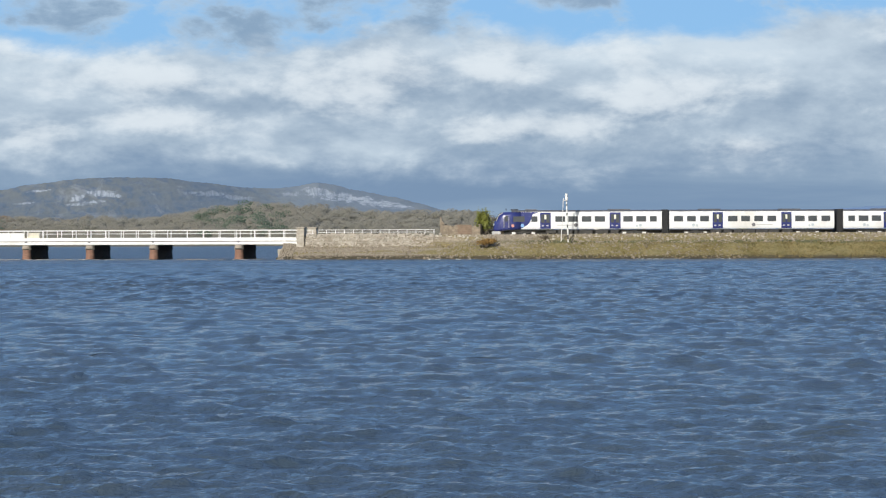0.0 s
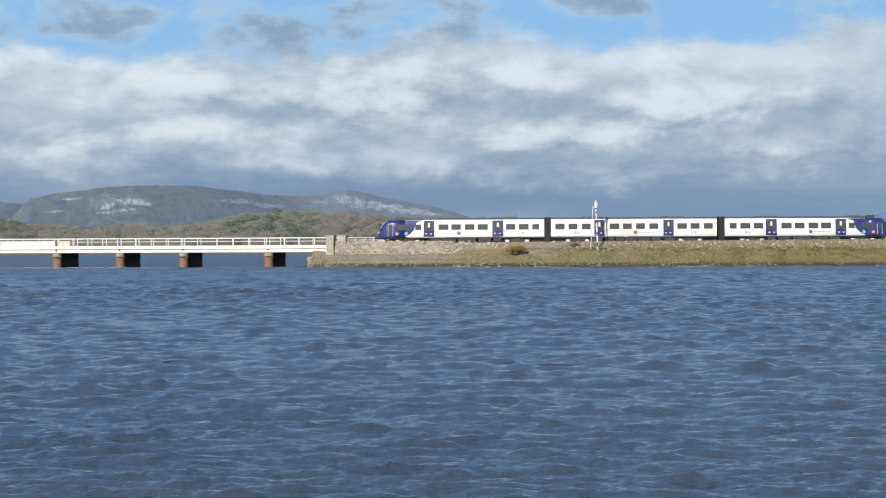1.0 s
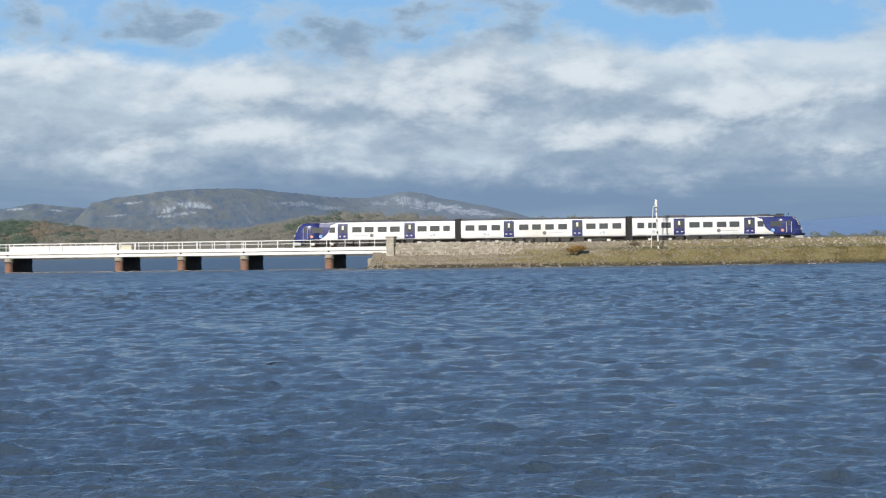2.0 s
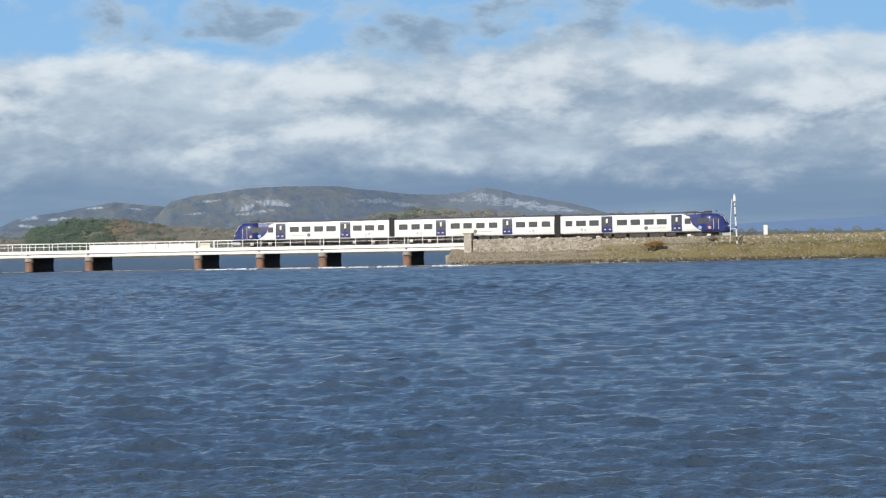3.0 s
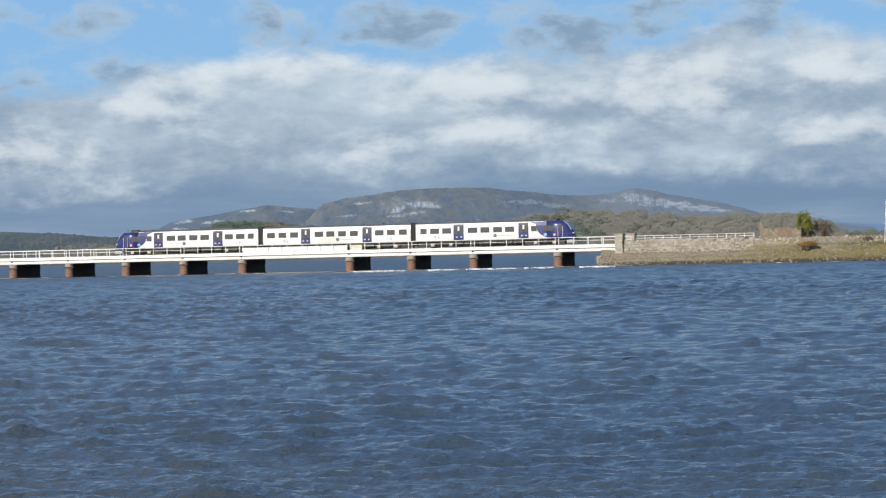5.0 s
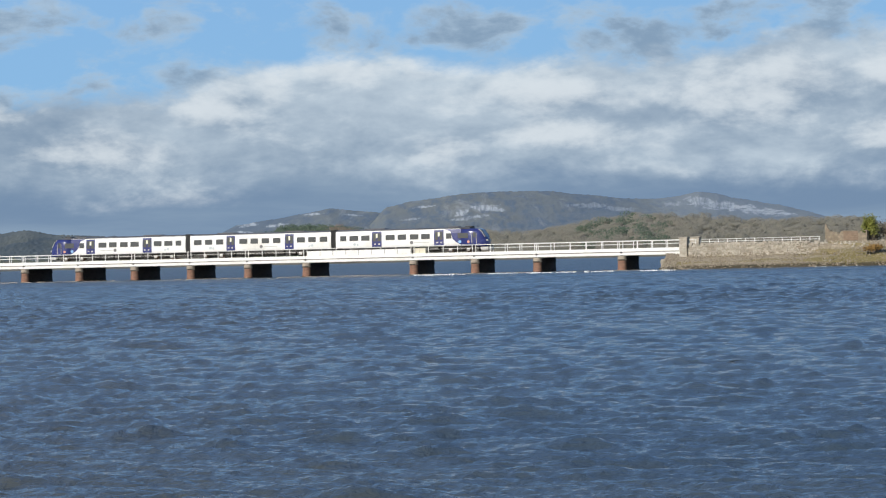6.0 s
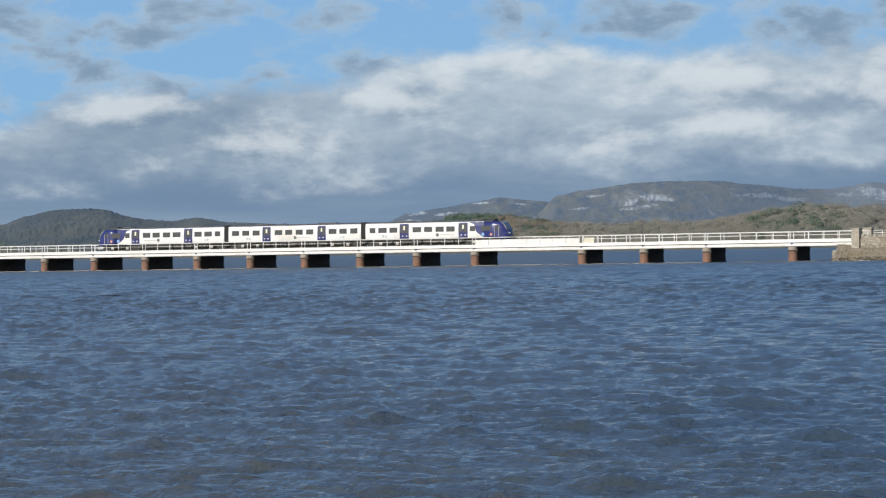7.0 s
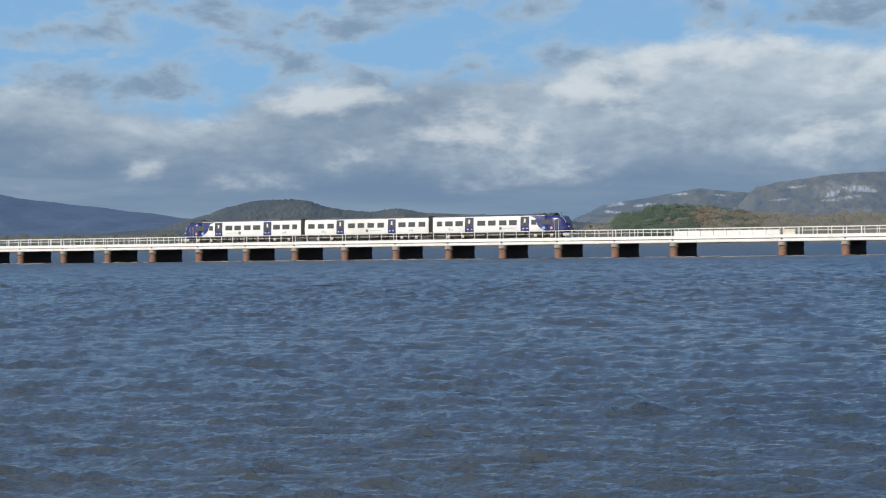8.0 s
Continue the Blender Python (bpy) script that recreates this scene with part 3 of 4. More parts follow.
def rod(bm, a, b, r, sides=8, r2=None):
    """A round bar from a to b."""
    a, b = Vector(a), Vector(b)
    q = (b - a).to_track_quat("Z", "Y")
    rings = []
    for p, rad in ((a, r), (b, r if r2 is None else r2)):
        rings.append([bm.verts.new(p + q @ Vector((rad * math.cos(2 * math.pi * i / sides), rad * math.sin(2 * math.pi * i / sides), 0))) for i in range(sides)])
    for i in range(sides):
        bm.faces.new((rings[0][i], rings[0][(i + 1) % sides], rings[1][(i + 1) % sides], rings[1][i]))
    bm.faces.new(rings[0][::-1])
    bm.faces.new(rings[1])


def part(name, bm, material, parent=None, label="", at=None, smooth=False):
    bmesh.ops.recalc_face_normals(bm, faces=bm.faces)
    me = bpy.data.meshes.new(name)
    bm.to_mesh(me)
    bm.free()
    me.materials.append(material)
    if smooth:
        me.shade_smooth()
    return again(name, me, parent, label, at)


def again(name, me, parent=None, label="", at=None):
    """One more object on a mesh that exists already."""
    ob = new(name, me)
    ob.parent = parent
    if at is not None:
        ob.matrix_basis = at
    return tagged(ob, label)


def soften(bm, width, segments=1):
    bmesh.ops.bevel(bm, geom=list(bm.edges), offset=width, segments=segments, affect="EDGES", profile=0.5)


def thing(name, label, category, at, group="", kind=""):
    ob = new(name)
    ob.empty_display_size = 0.5
    ob.matrix_basis = at
    return tagged(ob, label, category, group, kind)


# ---- viaduct ----
PITCH = 9.144
PIERS = [26.51, 14.49, 5.43, -3.68] + [-20.0 - PITCH * i for i in range(28)]
ABUTMENT = 34.79
DECK_O = 7.9


def pier_outline(r, o0, o1, n=8):
    pts = [(r * math.cos(math.pi + math.pi * i / n), o0 + r * math.sin(math.pi + math.pi * i / n)) for i in range(n + 1)]
    return pts + [(r * math.cos(math.pi * i / n), o1 + r * math.sin(math.pi * i / n)) for i in range(n + 1)]


def build_viaduct():
    top = thing("viaduct", "long low white railway viaduct on brick piers in the water", "bridge", LINE, kind="structure")
    # piers: battered brick shaft, stone cap, weed at the water
    bm = bmesh.new()
    n = 8
    rings = [[bm.verts.new((x, y, z)) for x, y in pier_outline(r, 0.35, 7.40, n)] for r, z in ((0.66, -2.4), (0.60, 0.2), (0.53, 1.38))]
    m = len(rings[0])
    for lo, hi in zip(rings, rings[1:]):
        for i in range(m):
            bm.faces.new((lo[i], lo[(i + 1) % m], hi[(i + 1) % m], hi[i]))
    bm.faces.new(rings[-1])
    shaft_mesh = None
    for k, s in enumerate(PIERS):
        at = pose(s, 0, 0)
        if shaft_mesh is None:
            # shaft and head are coloured as if shaded; the paler nose is separate
            shaft = part("pier", bm, M_SHADESTONE, top, "masonry pier with a rounded end, coloured shade-dark", at)
            shaft_mesh = shaft.data
            bm = bmesh.new()
            prism(bm, pier_outline(0.64, 0.30, 7.45), "z", 1.38, 1.55)
            prism(bm, pier_outline(0.58, 0.33, 7.42), "z", 1.55, 2.02)
            cap = part("pier_cap", bm, M_SHADESTONE, shaft, "pier head coloured shade-dark")
            bm = bmesh.new()
            nose = [[bm.verts.new((r * math.cos(math.pi + math.pi * i / 10), y + r * math.sin(math.pi + math.pi * i / 10), z)) for i in range(11)]
                    for r, y, z in ((0.70, 0.36, -2.3), (0.64, 0.36, 0.2), (0.57, 0.36, 1.40))]
            for lo, hi in zip(nose, nose[1:]):
                for i in range(10):
                    bm.faces.new((lo[i], lo[i + 1], hi[i + 1], hi[i]))
            for lo, hi in zip(nose, nose[1:]):
                bm.faces.new((lo[0], hi[0], hi[10], lo[10]))
            bm.faces.new(nose[-1])
            cutwater = part("cutwater", bm, M_BRICK, shaft, "weathered red-brown brick cutwater", smooth=False)
            bm = bmesh.new()
            for r, z0, z1 in ((0.68, 1.40, 1.60), (0.62, 1.60, 2.02)):
                prism(bm, [(r * math.cos(math.pi + math.pi * i / 10), 0.36 + r * math.sin(math.pi + math.pi * i / 10)) for i in range(11)], "z", z0, z1)
            nose_cap = part("cutwater_cap", bm, M_CAP, shaft, "pale stone cap")
            bm = bmesh.new()
            prism(bm, pier_outline(0.71, 0.35, 7.40), "z", -2.3, 0.10)
            weed = part("tide_mark", bm, M_WEED, shaft, "dark wet weed band")
            bm = bmesh.new()
            box(bm, -0.14, 0.14, -0.10, 0.10, 2.36, 2.62)
            box(bm, -0.22, 0.22, -0.06, 0.30, 2.02, 2.08)
            soften(bm, 0.015)
            bearing = part("bearing", bm, M_BLACK, shaft, "black bearing bracket")
        else:
            shaft = again("pier", shaft_mesh, top, "", at)
            for o in (cap, cutwater, nose_cap, weed, bearing):
                again(o.name.split(".")[0], o.data, shaft, o.get("label", ""))
    ends = [ABUTMENT + 0.5] + PIERS
    for k in range(len(ends) - 1):
        s1, s0 = ends[k], ends[k + 1]
        L = s1 - s0
        solid = k == 4
        at = pose(s0, 0, 0)
        # plate girders, near and far, with flanges and web stiffeners
        for o, face in ((0.0, -1), (DECK_O, 1)):
            bm = bmesh.new()
            y0, y1 = (o - 0.02, o + 0.30) if face < 0 else (o - 0.30, o + 0.02)
            box(bm, 0.02, L - 0.02, y0, y1, 2.08, 2.16)
            box(bm, 0.02, L - 0.02, o - 0.02, o + 0.02, 2.16, 2.46)
            box(bm, 0.02, L - 0.02, y0 - 0.15, y1 + 0.04, 2.56, 2.64)
            box(bm, 0.02, L - 0.02, y0, y1, 2.64, 2.72)
            box(bm, 0.02, L - 0.02, o - 0.015, o + 0.015, 2.72, 2.94)
            box(bm, 0.02, L - 0.02, y0, y1, 2.94, 3.01)
            for i in range(max(2, int(L / 1.1)) + 1):
                x = 0.06 + (L - 0.2) * i / max(2, int(L / 1.1))
                box(bm, x, x + 0.06, y0 + 0.03, y1 - 0.03, 2.72, 2.94)
            part("girder", bm, M_WHITE, top, "white-painted plate girder", at)
        # decking with the two tracks' ballast
        bm = bmesh.new()
        box(bm, 0, L, 0.32, DECK_O - 0.32, 2.24, 2.74)
        part("deck", bm, M_TIMBER, top, "dark deck boards", at)
        # handrails
        for o in (0.0, DECK_O):
            bm = bmesh.new()
            for z, r in ((4.02, 0.045), (3.58, 0.022)):
                if not (solid and z < 4):
                    box(bm, 0.05, L - 0.05, o - r, o + r, z - r, z + r)
            if not solid or o > 1:
                rail = part("handrail", bm, M_RAIL, top, "pale grey tubular handrail", at)
            else:
                rail = part("handrail", bm, M_RAIL, top, "pale handrail over solid parapet", at)
                for i in range(8):
                    bm = bmesh.new()
                    a, b = 0.3 + (L - 0.6) * i / 8, 0.3 + (L - 0.6) * (i + 1) / 8
                    box(bm, a + 0.03, b - 0.03, -0.03, -0.01, 3.015, 3.70)
                    box(bm, b - 0.06, b - 0.01, -0.08, -0.03, 3.015, 3.70)
                    part("parapet_panel", bm, M_WHITE, rail, "white parapet panel")
            bays = max(3, round(L / 2.2))
            post = None
            for i in range(bays + 1):
                x = 0.25 + (L - 0.5) * i / bays
                if post is None:
                    bm = bmesh.new()
                    box(bm, -0.04, 0.04, -0.04, 0.04, 3.01, 3.99)
                    post = part("post", bm, M_RAIL, rail, "", pose(x, o, 0))
                else:
                    again("post", post.data, rail, "", pose(x, o, 0))
    return top


VIADUCT = build_viaduct()


def build_cabinet():
    top = thing("equipment_box", "cream equipment box beside the viaduct handrail", "box", LINE @ pose(-2.7, 0.35, 3.01))
    bm = bmesh.new()
    box(bm, -0.9, 0.9, -0.2, 0.25, 0, 0.69)
    soften(bm, 0.02)
    part("body", bm, M_CREAM, top)
    bm = bmesh.new()
    box(bm, -0.01, 0.01, -0.215, -0.19, 0.03, 0.66)
    part("door_seam", bm, M_TIMBER, top)
    bm = bmesh.new()
    box(bm, -0.95, 0.95, -0.25, 0.30, 0.69, 0.73)
    part("lid", bm, M_CREAM, top)


build_cabinet()


# ---- embankment ----
def section(s):
    """Half section of the bank at s: (o, z) from the water up to the near edge of the top."""
    w = min(1.0, max(0.0, (s - 52) / 14.0))
    top = 3.20 + 0.28 * min(1.0, max(0.0, (s - 40) / 60.0))
    wall = [(-9.0, -2.4), (-4.6, -0.3), (-3.4, 0.65), (-1.5, 1.45), (-0.75, 1.75), (-0.62, 2.3), (-0.50, top - 0.2), (-0.30, top), (1.0, 2.86)]
    bank = [(-11.0, -2.4), (-6.2, -0.3), (-5.0, 0.45), (-3.6, 1.25), (-2.6, 1.95), (-1.6, 2.35), (-0.6, 2.95), (0.1, top), (1.0, 2.86)]
    return [(a[0] * (1 - w) + b[0] * w, a[1] * (1 - w) + b[1] * w) for a, b in zip(wall, bank)]


def build_bank():
    ss = np.concatenate([np.arange(ABUTMENT, 135, 0.5), np.arange(135, 420, 6.0)])
    rows = []
    for s in ss:
        near = section(float(s))
        pts = []
        for (o0, z0), (o1, z1) in zip(near, near[1:]):
            for i in range(3):
                pts.append((o0 + (o1 - o0) * i / 3, z0 + (z1 - z0) * i / 3))

        top = near[-2][1]
        pts += [near[-1], (4.1, 2.88), (7.4, 2.86), (8.4, top), (9.5, top), (12, top - 0.1), (16, top - 0.6), (22, 0.5), (30, -2.4)]
        b = bend(float(s))
        rows.append([(float(s), o + b, z) for o, z in pts])
    g = np.array(rows)
    g[:, :, 2] += 0.10 * fbm(g[:, :, 0] * 1.3, g[:, :, 1] * 1.3 + g[:, :, 2] * 2, 31, 4) * (g[:, :, 2] < 2.8)
    ob = grid_object("embankment", g, M_SLOPE, smooth=True)
    ob.matrix_basis = LINE
    return tagged(ob, "stony railway embankment with rough olive grass", "embankment", kind="structure")


build_bank()


def lump(bm, centre, size, rng, sides=6):
    """A rough stone: a bent block with uneven corners."""
    cx, cy, cz = centre
    vs = []
    for k in (-1, 1):
        for i in range(sides):
            a = 2 * math.pi * i / sides + rng.uniform(-0.2, 0.2)
            r = rng.uniform(0.75, 1.05) * (1.0 if k < 0 else 0.72)
            vs.append(bm.verts.new((cx + size[0] * r * math.cos(a), cy + size[1] * r * math.sin(a), cz + size[2] * k * rng.uniform(0.7, 1.0))))
    for i in range(sides):
        j = (i + 1) % sides
        bm.faces.new((vs[i], vs[j], vs[sides + j], vs[sides + i]))
    bm.faces.new(vs[:sides][::-1])
    bm.faces.new(vs[sides:])


def bank_point(s, f):
    """A place on the near slope, f from 0 at its foot to 1 at its brow."""
    sec = section(s)[1:8]
    x = f * (len(sec) - 1)
    i = min(int(x), len(sec) - 2)
    w = x - i
    return sec[i][0] * (1 - w) + sec[i + 1][0] * w + bend(s), sec[i][1] * (1 - w) + sec[i + 1][1] * w


def stones_mesh(name, count, s0, s1, f0, f1, lo, hi, material, seed, label, category, thin=1.0):
    rng = random.Random(seed)
    verts, faces = [], []
    for _ in range(count):
        s = s0 + (s1 - s0) * (rng.uniform(0, 1) ** thin)
        o, z = bank_point(s, rng.uniform(f0, f1))
        a = rng.uniform(lo, hi) * rng.choice((1, 1, 1, 1.6))
        sides, base = 5, len(verts)
        for k in (-1, 1):
            for i in range(sides):
                t = 2 * math.pi * i / sides + rng.uniform(-0.25, 0.25)
                r = a * rng.uniform(0.7, 1.05) * (1 if k < 0 else 0.7)
                verts.append((s + 1.25 * r * math.cos(t), o + r * math.sin(t), z + k * a * rng.uniform(0.4, 0.7)))
        for i in range(sides):
            j = (i + 1) % sides
            faces.append((base + i, base + j, base + sides + j, base + sides + i))
        faces.append(tuple(base + sides + i for i in range(sides)))
    ob = mesh_object(name, verts, faces, material)
    ob.matrix_basis = LINE
    return tagged(ob, label, category, kind="stuff")


stones_mesh("rubble", 3600, 33, 95, 0.06, 0.62, 0.05, 0.13, M_RUBBLE, 5, "loose grey-brown rubble on the bank", "rubble", 1.9)
stones_mesh("rubble", 4200, 58, 135, 0.60, 1.0, 0.05, 0.12, M_RUBBLE, 6, "grey ballast stones along the brow of the bank", "rubble")
stones_mesh("rubble", 1100, 32.5, 135, 0.0, 0.12, 0.06, 0.14, M_WEED, 7, "dark wet stones at the tide line", "rubble")
stones_mesh("pale_stones", 420, 35, 130, 0.72, 1.0, 0.08, 0.17, M_STONE, 8, "pale limestone lumps along the wall", "stones")


def build_wall():
    """Rubble masonry: uneven courses of blocks from the abutment to the hut."""
    top = tagged(new("wall_masonry"), "rough limestone retaining wall in uneven courses", "wall", kind="structure")
    top.matrix_basis = LINE
    rng = random.Random(12)
    verts, faces, singles = [], [], 0
    z = 1.50
    while z < 3.30:
        hgt = rng.uniform(0.15, 0.27)
        s = ABUTMENT + 1.1 + rng.uniform(0, 0.2)
        while s < 56:
            w = rng.uniform(0.18, 0.62)
            if s > 50 and rng.random() < (s - 50) / 6.0:
                s += w
                continue
            o = -0.82 + (z - 1.5) * 0.16 + rng.uniform(-0.06, 0.06) + bend(s)
            base, up = len(verts), rng.choice((0.8, 1.0, 1.0, 1.25))
            g = 0.008
            for y in (o, o + 0.5):
                for x, zz in ((s + g, z + g), (s + w - g, z + g), (s + w - g, z + hgt * up - g), (s + g, z + hgt * up - g)):
                    k = 0.055 if y == o else 0
                    verts.append((x + rng.uniform(-k, k), y + rng.uniform(-k, k), zz + rng.uniform(-k, k)))
            for f in ((0, 1, 2, 3), (0, 4, 5, 1), (1, 5, 6, 2), (2, 6, 7, 3), (3, 7, 4, 0)):
                faces.append(tuple(base + i for i in f))
            s += w
        z += hgt
    ob = mesh_object("masonry", verts, faces, M_STONE, top)
    tagged(ob, kind="stuff")


build_wall()


def build_abutment():
    top = thing("abutment", "pale limestone abutment with two square pilasters", "abutment", LINE, kind="structure")

    def blocks(name, x0, x1, y0, y1, z0, z1, course, label):
        rng = random.Random(round(x0 * 10) * 101 + round(z1 * 10))
        bm = bmesh.new()
        z = z0
        while z < z1 - 0.05:
            h = min(course * rng.uniform(0.85, 1.15), z1 - z)
            d = rng.uniform(-0.03, 0.03)
            k = 0.012
            box(bm, x0 + d + k, x1 + d * 0.5 - k, y0 + d, y1, z + k, z + h - k)
            z += h
        box(bm, x0 + 0.05, x1 - 0.05, y0 + 0.05, y1 - 0.02, z0, z1 - 0.02)
        return part(name, bm, M_STONE, top, label)

    blocks("pilaster", 34.79, 35.85, -0.95, 0.6, 1.30, 4.20, 0.36, "square limestone pilaster")
    blocks("pilaster", 34.27, 35.50, 8.0, 9.4, 2.2, 4.28, 0.36, "far limestone pilaster")
    for x0, x1, y0, y1, z0 in ((34.70, 35.94, -1.05, 0.7, 4.20), (34.17, 35.60, 7.9, 9.5, 4.28)):
        bm = bmesh.new()
        box(bm, x0, x1, y0, y1, z0, z0 + 0.17)
        soften(bm, 0.03)
        part("coping", bm, M_STONE, top, "flat coping stone")
    blocks("plinth", 32.32, 36.2, -1.5, 9.6, -2.4, 1.44, 0.4, "stepped stone plinth at the water")
    blocks("core", 34.95, 37.5, 0.3, 9.2, 1.2, 3.15, 0.45, "")


build_abutment()


# ---- track ----
def build_tracks():
    for o in (2.45, 5.75):
        top = thing("railway_track", "ballasted railway track with rusty rails", "track", LINE, "pair of tracks", "structure")
        ss = list(np.arange(-285, 30, 5.0)) + list(np.arange(30, 260, 2.0))
        for side in (-0.75, 0.75):
            verts, faces = [], []
            for s in ss:
                b = bend(s)
                for dy, dz in ((-0.035, 2.85), (0.035, 2.85), (0.035, 3.0), (-0.035, 3.0)):
                    verts.append((s, o + side + dy + b, dz))
            for i in range(len(ss) - 1):
                for j in range(4):
                    faces.append((4 * i + j, 4 * i + (j + 1) % 4, 4 * i + 4 + (j + 1) % 4, 4 * i + 4 + j))
            mesh_object("rail", verts, faces, M_STEEL, top)
        verts, faces = [], []
        for i in range(int((130 + 175) / 0.7)):
            s = -175 + 0.7 * i
            b, z, base = bend(s), 2.74, len(verts)
            for y in (o - 1.25 + b, o + 1.25 + b):
                verts += [(s - 0.12, y, z), (s + 0.12, y, z), (s + 0.12, y, z + 0.12), (s - 0.12, y, z + 0.12)]
            faces += [tuple(base + q for q in f) for f in ((0, 1, 2, 3), (7, 6, 5, 4), (3, 2, 6, 7), (0, 3, 7, 4), (1, 5, 6, 2))]
        tagged(mesh_object("sleepers", verts, faces, M_SLEEPER, top), kind="stuff")


build_tracks()


# ---- fence on the far side of the bank ----
def build_fence():
    top = thing("fence", "grey two-rail steel fence along the far edge of the bank", "fence", LINE, kind="structure")
    for z in (3.72, 4.05):
        bm = bmesh.new()
        box(bm, 35.5, 52.1, 8.7, 8.76, z - 0.03, z + 0.03)
        part("rail", bm, M_RAIL, top)
    post = None
    for i in range(14):
        s = 35.6 + 16.4 * i / 13
        if post is None:
            bm = bmesh.new()
            box(bm, -0.035, 0.035, 8.66, 8.80, 3.1, 4.05)
            post = part("post", bm, M_RAIL, top, "", pose(s, 0, 0))
        else:
            again("post", post.data, top, "", pose(s, 0, 0))


build_fence()


# ---- ruined hut ----
def build_hut():
    top = thing("ruined_hut", "low roofless stone hut with brown brick patch behind the line", "hut", LINE @ pose(52.3, 11 + bend(55), 0), kind="")
    rng = random.Random(3)

    def wall(name, x0, x1, y0, y1, z0, z1, ragged, mat, label=""):
        bm = bmesh.new()
        z = z0
        while z < z1:
            h = min(rng.uniform(0.2, 0.3), z1 - z + 0.01)
            x = x0
            while x < x1 - 0.02:
                w = min(rng.uniform(0.3, 0.6), x1 - x)
                if z + h < z1 - ragged or rng.random() < 0.6:
                    d = rng.uniform(-0.03, 0.03)
                    box(bm, x + 0.01, x + w - 0.01, y0 + d, y1 + d, z + 0.01, z + h - 0.01)
                x += w
            z += h
        part(name, bm, mat, top, label)

    wall("front_wall", 0.0, 5.7, 0.0, 0.45, 3.0, 4.72, 0.25, M_RUIN, "uneven weathered stone front wall")
    wall("end_wall", 0.0, 0.45, 0.5, 3.6, 3.0, 4.9, 0.3, M_RUIN)
    wall("end_wall", 5.25, 5.7, 0.5, 3.6, 3.0, 4.8, 0.3, M_RUIN)
    wall("back_wall", 0.5, 5.2, 3.2, 3.6, 3.0, 4.6, 0.4, M_RUIN)
    wall("brick_patch", 2.5, 4.5, -0.05, -0.005, 3.4, 4.75, 0.05, M_OLDBRICK, "brown brick infill")
    bm = bmesh.new()
    prism(bm, [(0.02, 4.8), (0.72, 4.8), (0.5, 5.05), (0.25, 5.35), (0.18, 5.85), (0.06, 5.8)], "y", 0.02, 0.42)
    part("gable_stump", bm, M_RUIN, top, "broken pointed gable stump")


build_hut()


# ---- plants ----
def bush(name, centre, size, leaves, leaf, material, seed, label, category, stems=7, lift=0.0):
    """Stems from the ground and a crown of many separate leaves in uneven clumps."""
    rng = np.random.default_rng(seed)
    top = thing(name, label, category, LINE @ pose(centre[0], centre[1], centre[2]))
    bm = bmesh.new()
    tips = []
    for i in range(stems):
        a, r = rng.uniform(0, 6.28), rng.uniform(0.15, 0.75)
        tip = (size[0] * r * math.cos(a), size[1] * r * math.sin(a), size[2] * rng.uniform(0.45, 0.9))
        mid = (tip[0] * 0.35, tip[1] * 0.35, tip[2] * 0.5)
        rod(bm, (tip[0] * 0.1, tip[1] * 0.1, -0.15), mid, 0.05 * size[2] ** 0.5, 5, 0.035)
        rod(bm, mid, tip, 0.035, 5, 0.012)
        tips.append(tip)
    part("stems", bm, M_TIMBER, top)
    clumps = np.array(tips)[rng.integers(0, stems, leaves)] + rng.normal(0, 1, (leaves, 3)) * np.array(size) * np.array((0.22, 0.22, 0.17))
    clumps[:, 2] = size[2] * lift + np.abs(clumps[:, 2]) * (1 - lift)
    out = clumps - np.array((0, 0, size[2] * 0.4))
    out /= np.linalg.norm(out, axis=1, keepdims=True) + 1e-6
    e1, e2 = across(out + np.array((-0.2, -0.4, 0.3)) + rng.normal(0, 0.45, out.shape), rng)
    k = leaf * rng.uniform(0.6, 1.3, (leaves, 1))
    v = np.stack([clumps + e1 * k, clumps + e2 * k * 0.6, clumps - e1 * k, clumps - e2 * k * 0.6], 1).reshape(-1, 3)
    tagged(mesh_object("crown", v.tolist(), np.arange(len(v)).reshape(-1, 4).tolist(), material, top), kind="stuff")
    return top


bush("ivy_bush", (58.1, 13.0 + bend(58), 3.0), (1.1, 0.9, 3.3), 4200, 0.13, M_IVY, 41, "bright green ivy-clad stump behind the hut", "bush", 30, 0.25)
bush("bramble_bush", (60.5, 15.5 + bend(60), 2.8), (2.2, 1.6, 2.6), 1500, 0.11, M_BUSH, 42, "bare brown bramble thicket behind the line", "bush", 16)
bush("bramble_bush", (58.0, 17.5 + bend(58), 2.6), (2.4, 1.6, 3.0), 1300, 0.11, M_BUSH, 43, "bare brown bramble thicket behind the line", "bush", 16)
bush("bracken_clump", (60.7, -2.9 + bend(60), 1.75), (1.35, 0.8, 0.85), 1900, 0.10, M_BRACKEN, 44, "rusty orange bracken clump on the bank", "bush", 12)
bush("bramble_bush", (68.3, -0.9 + bend(68), 2.3), (0.9, 0.5, 0.8), 420, 0.09, M_BUSH, 45, "low dark bramble on the bank", "bush", 10)


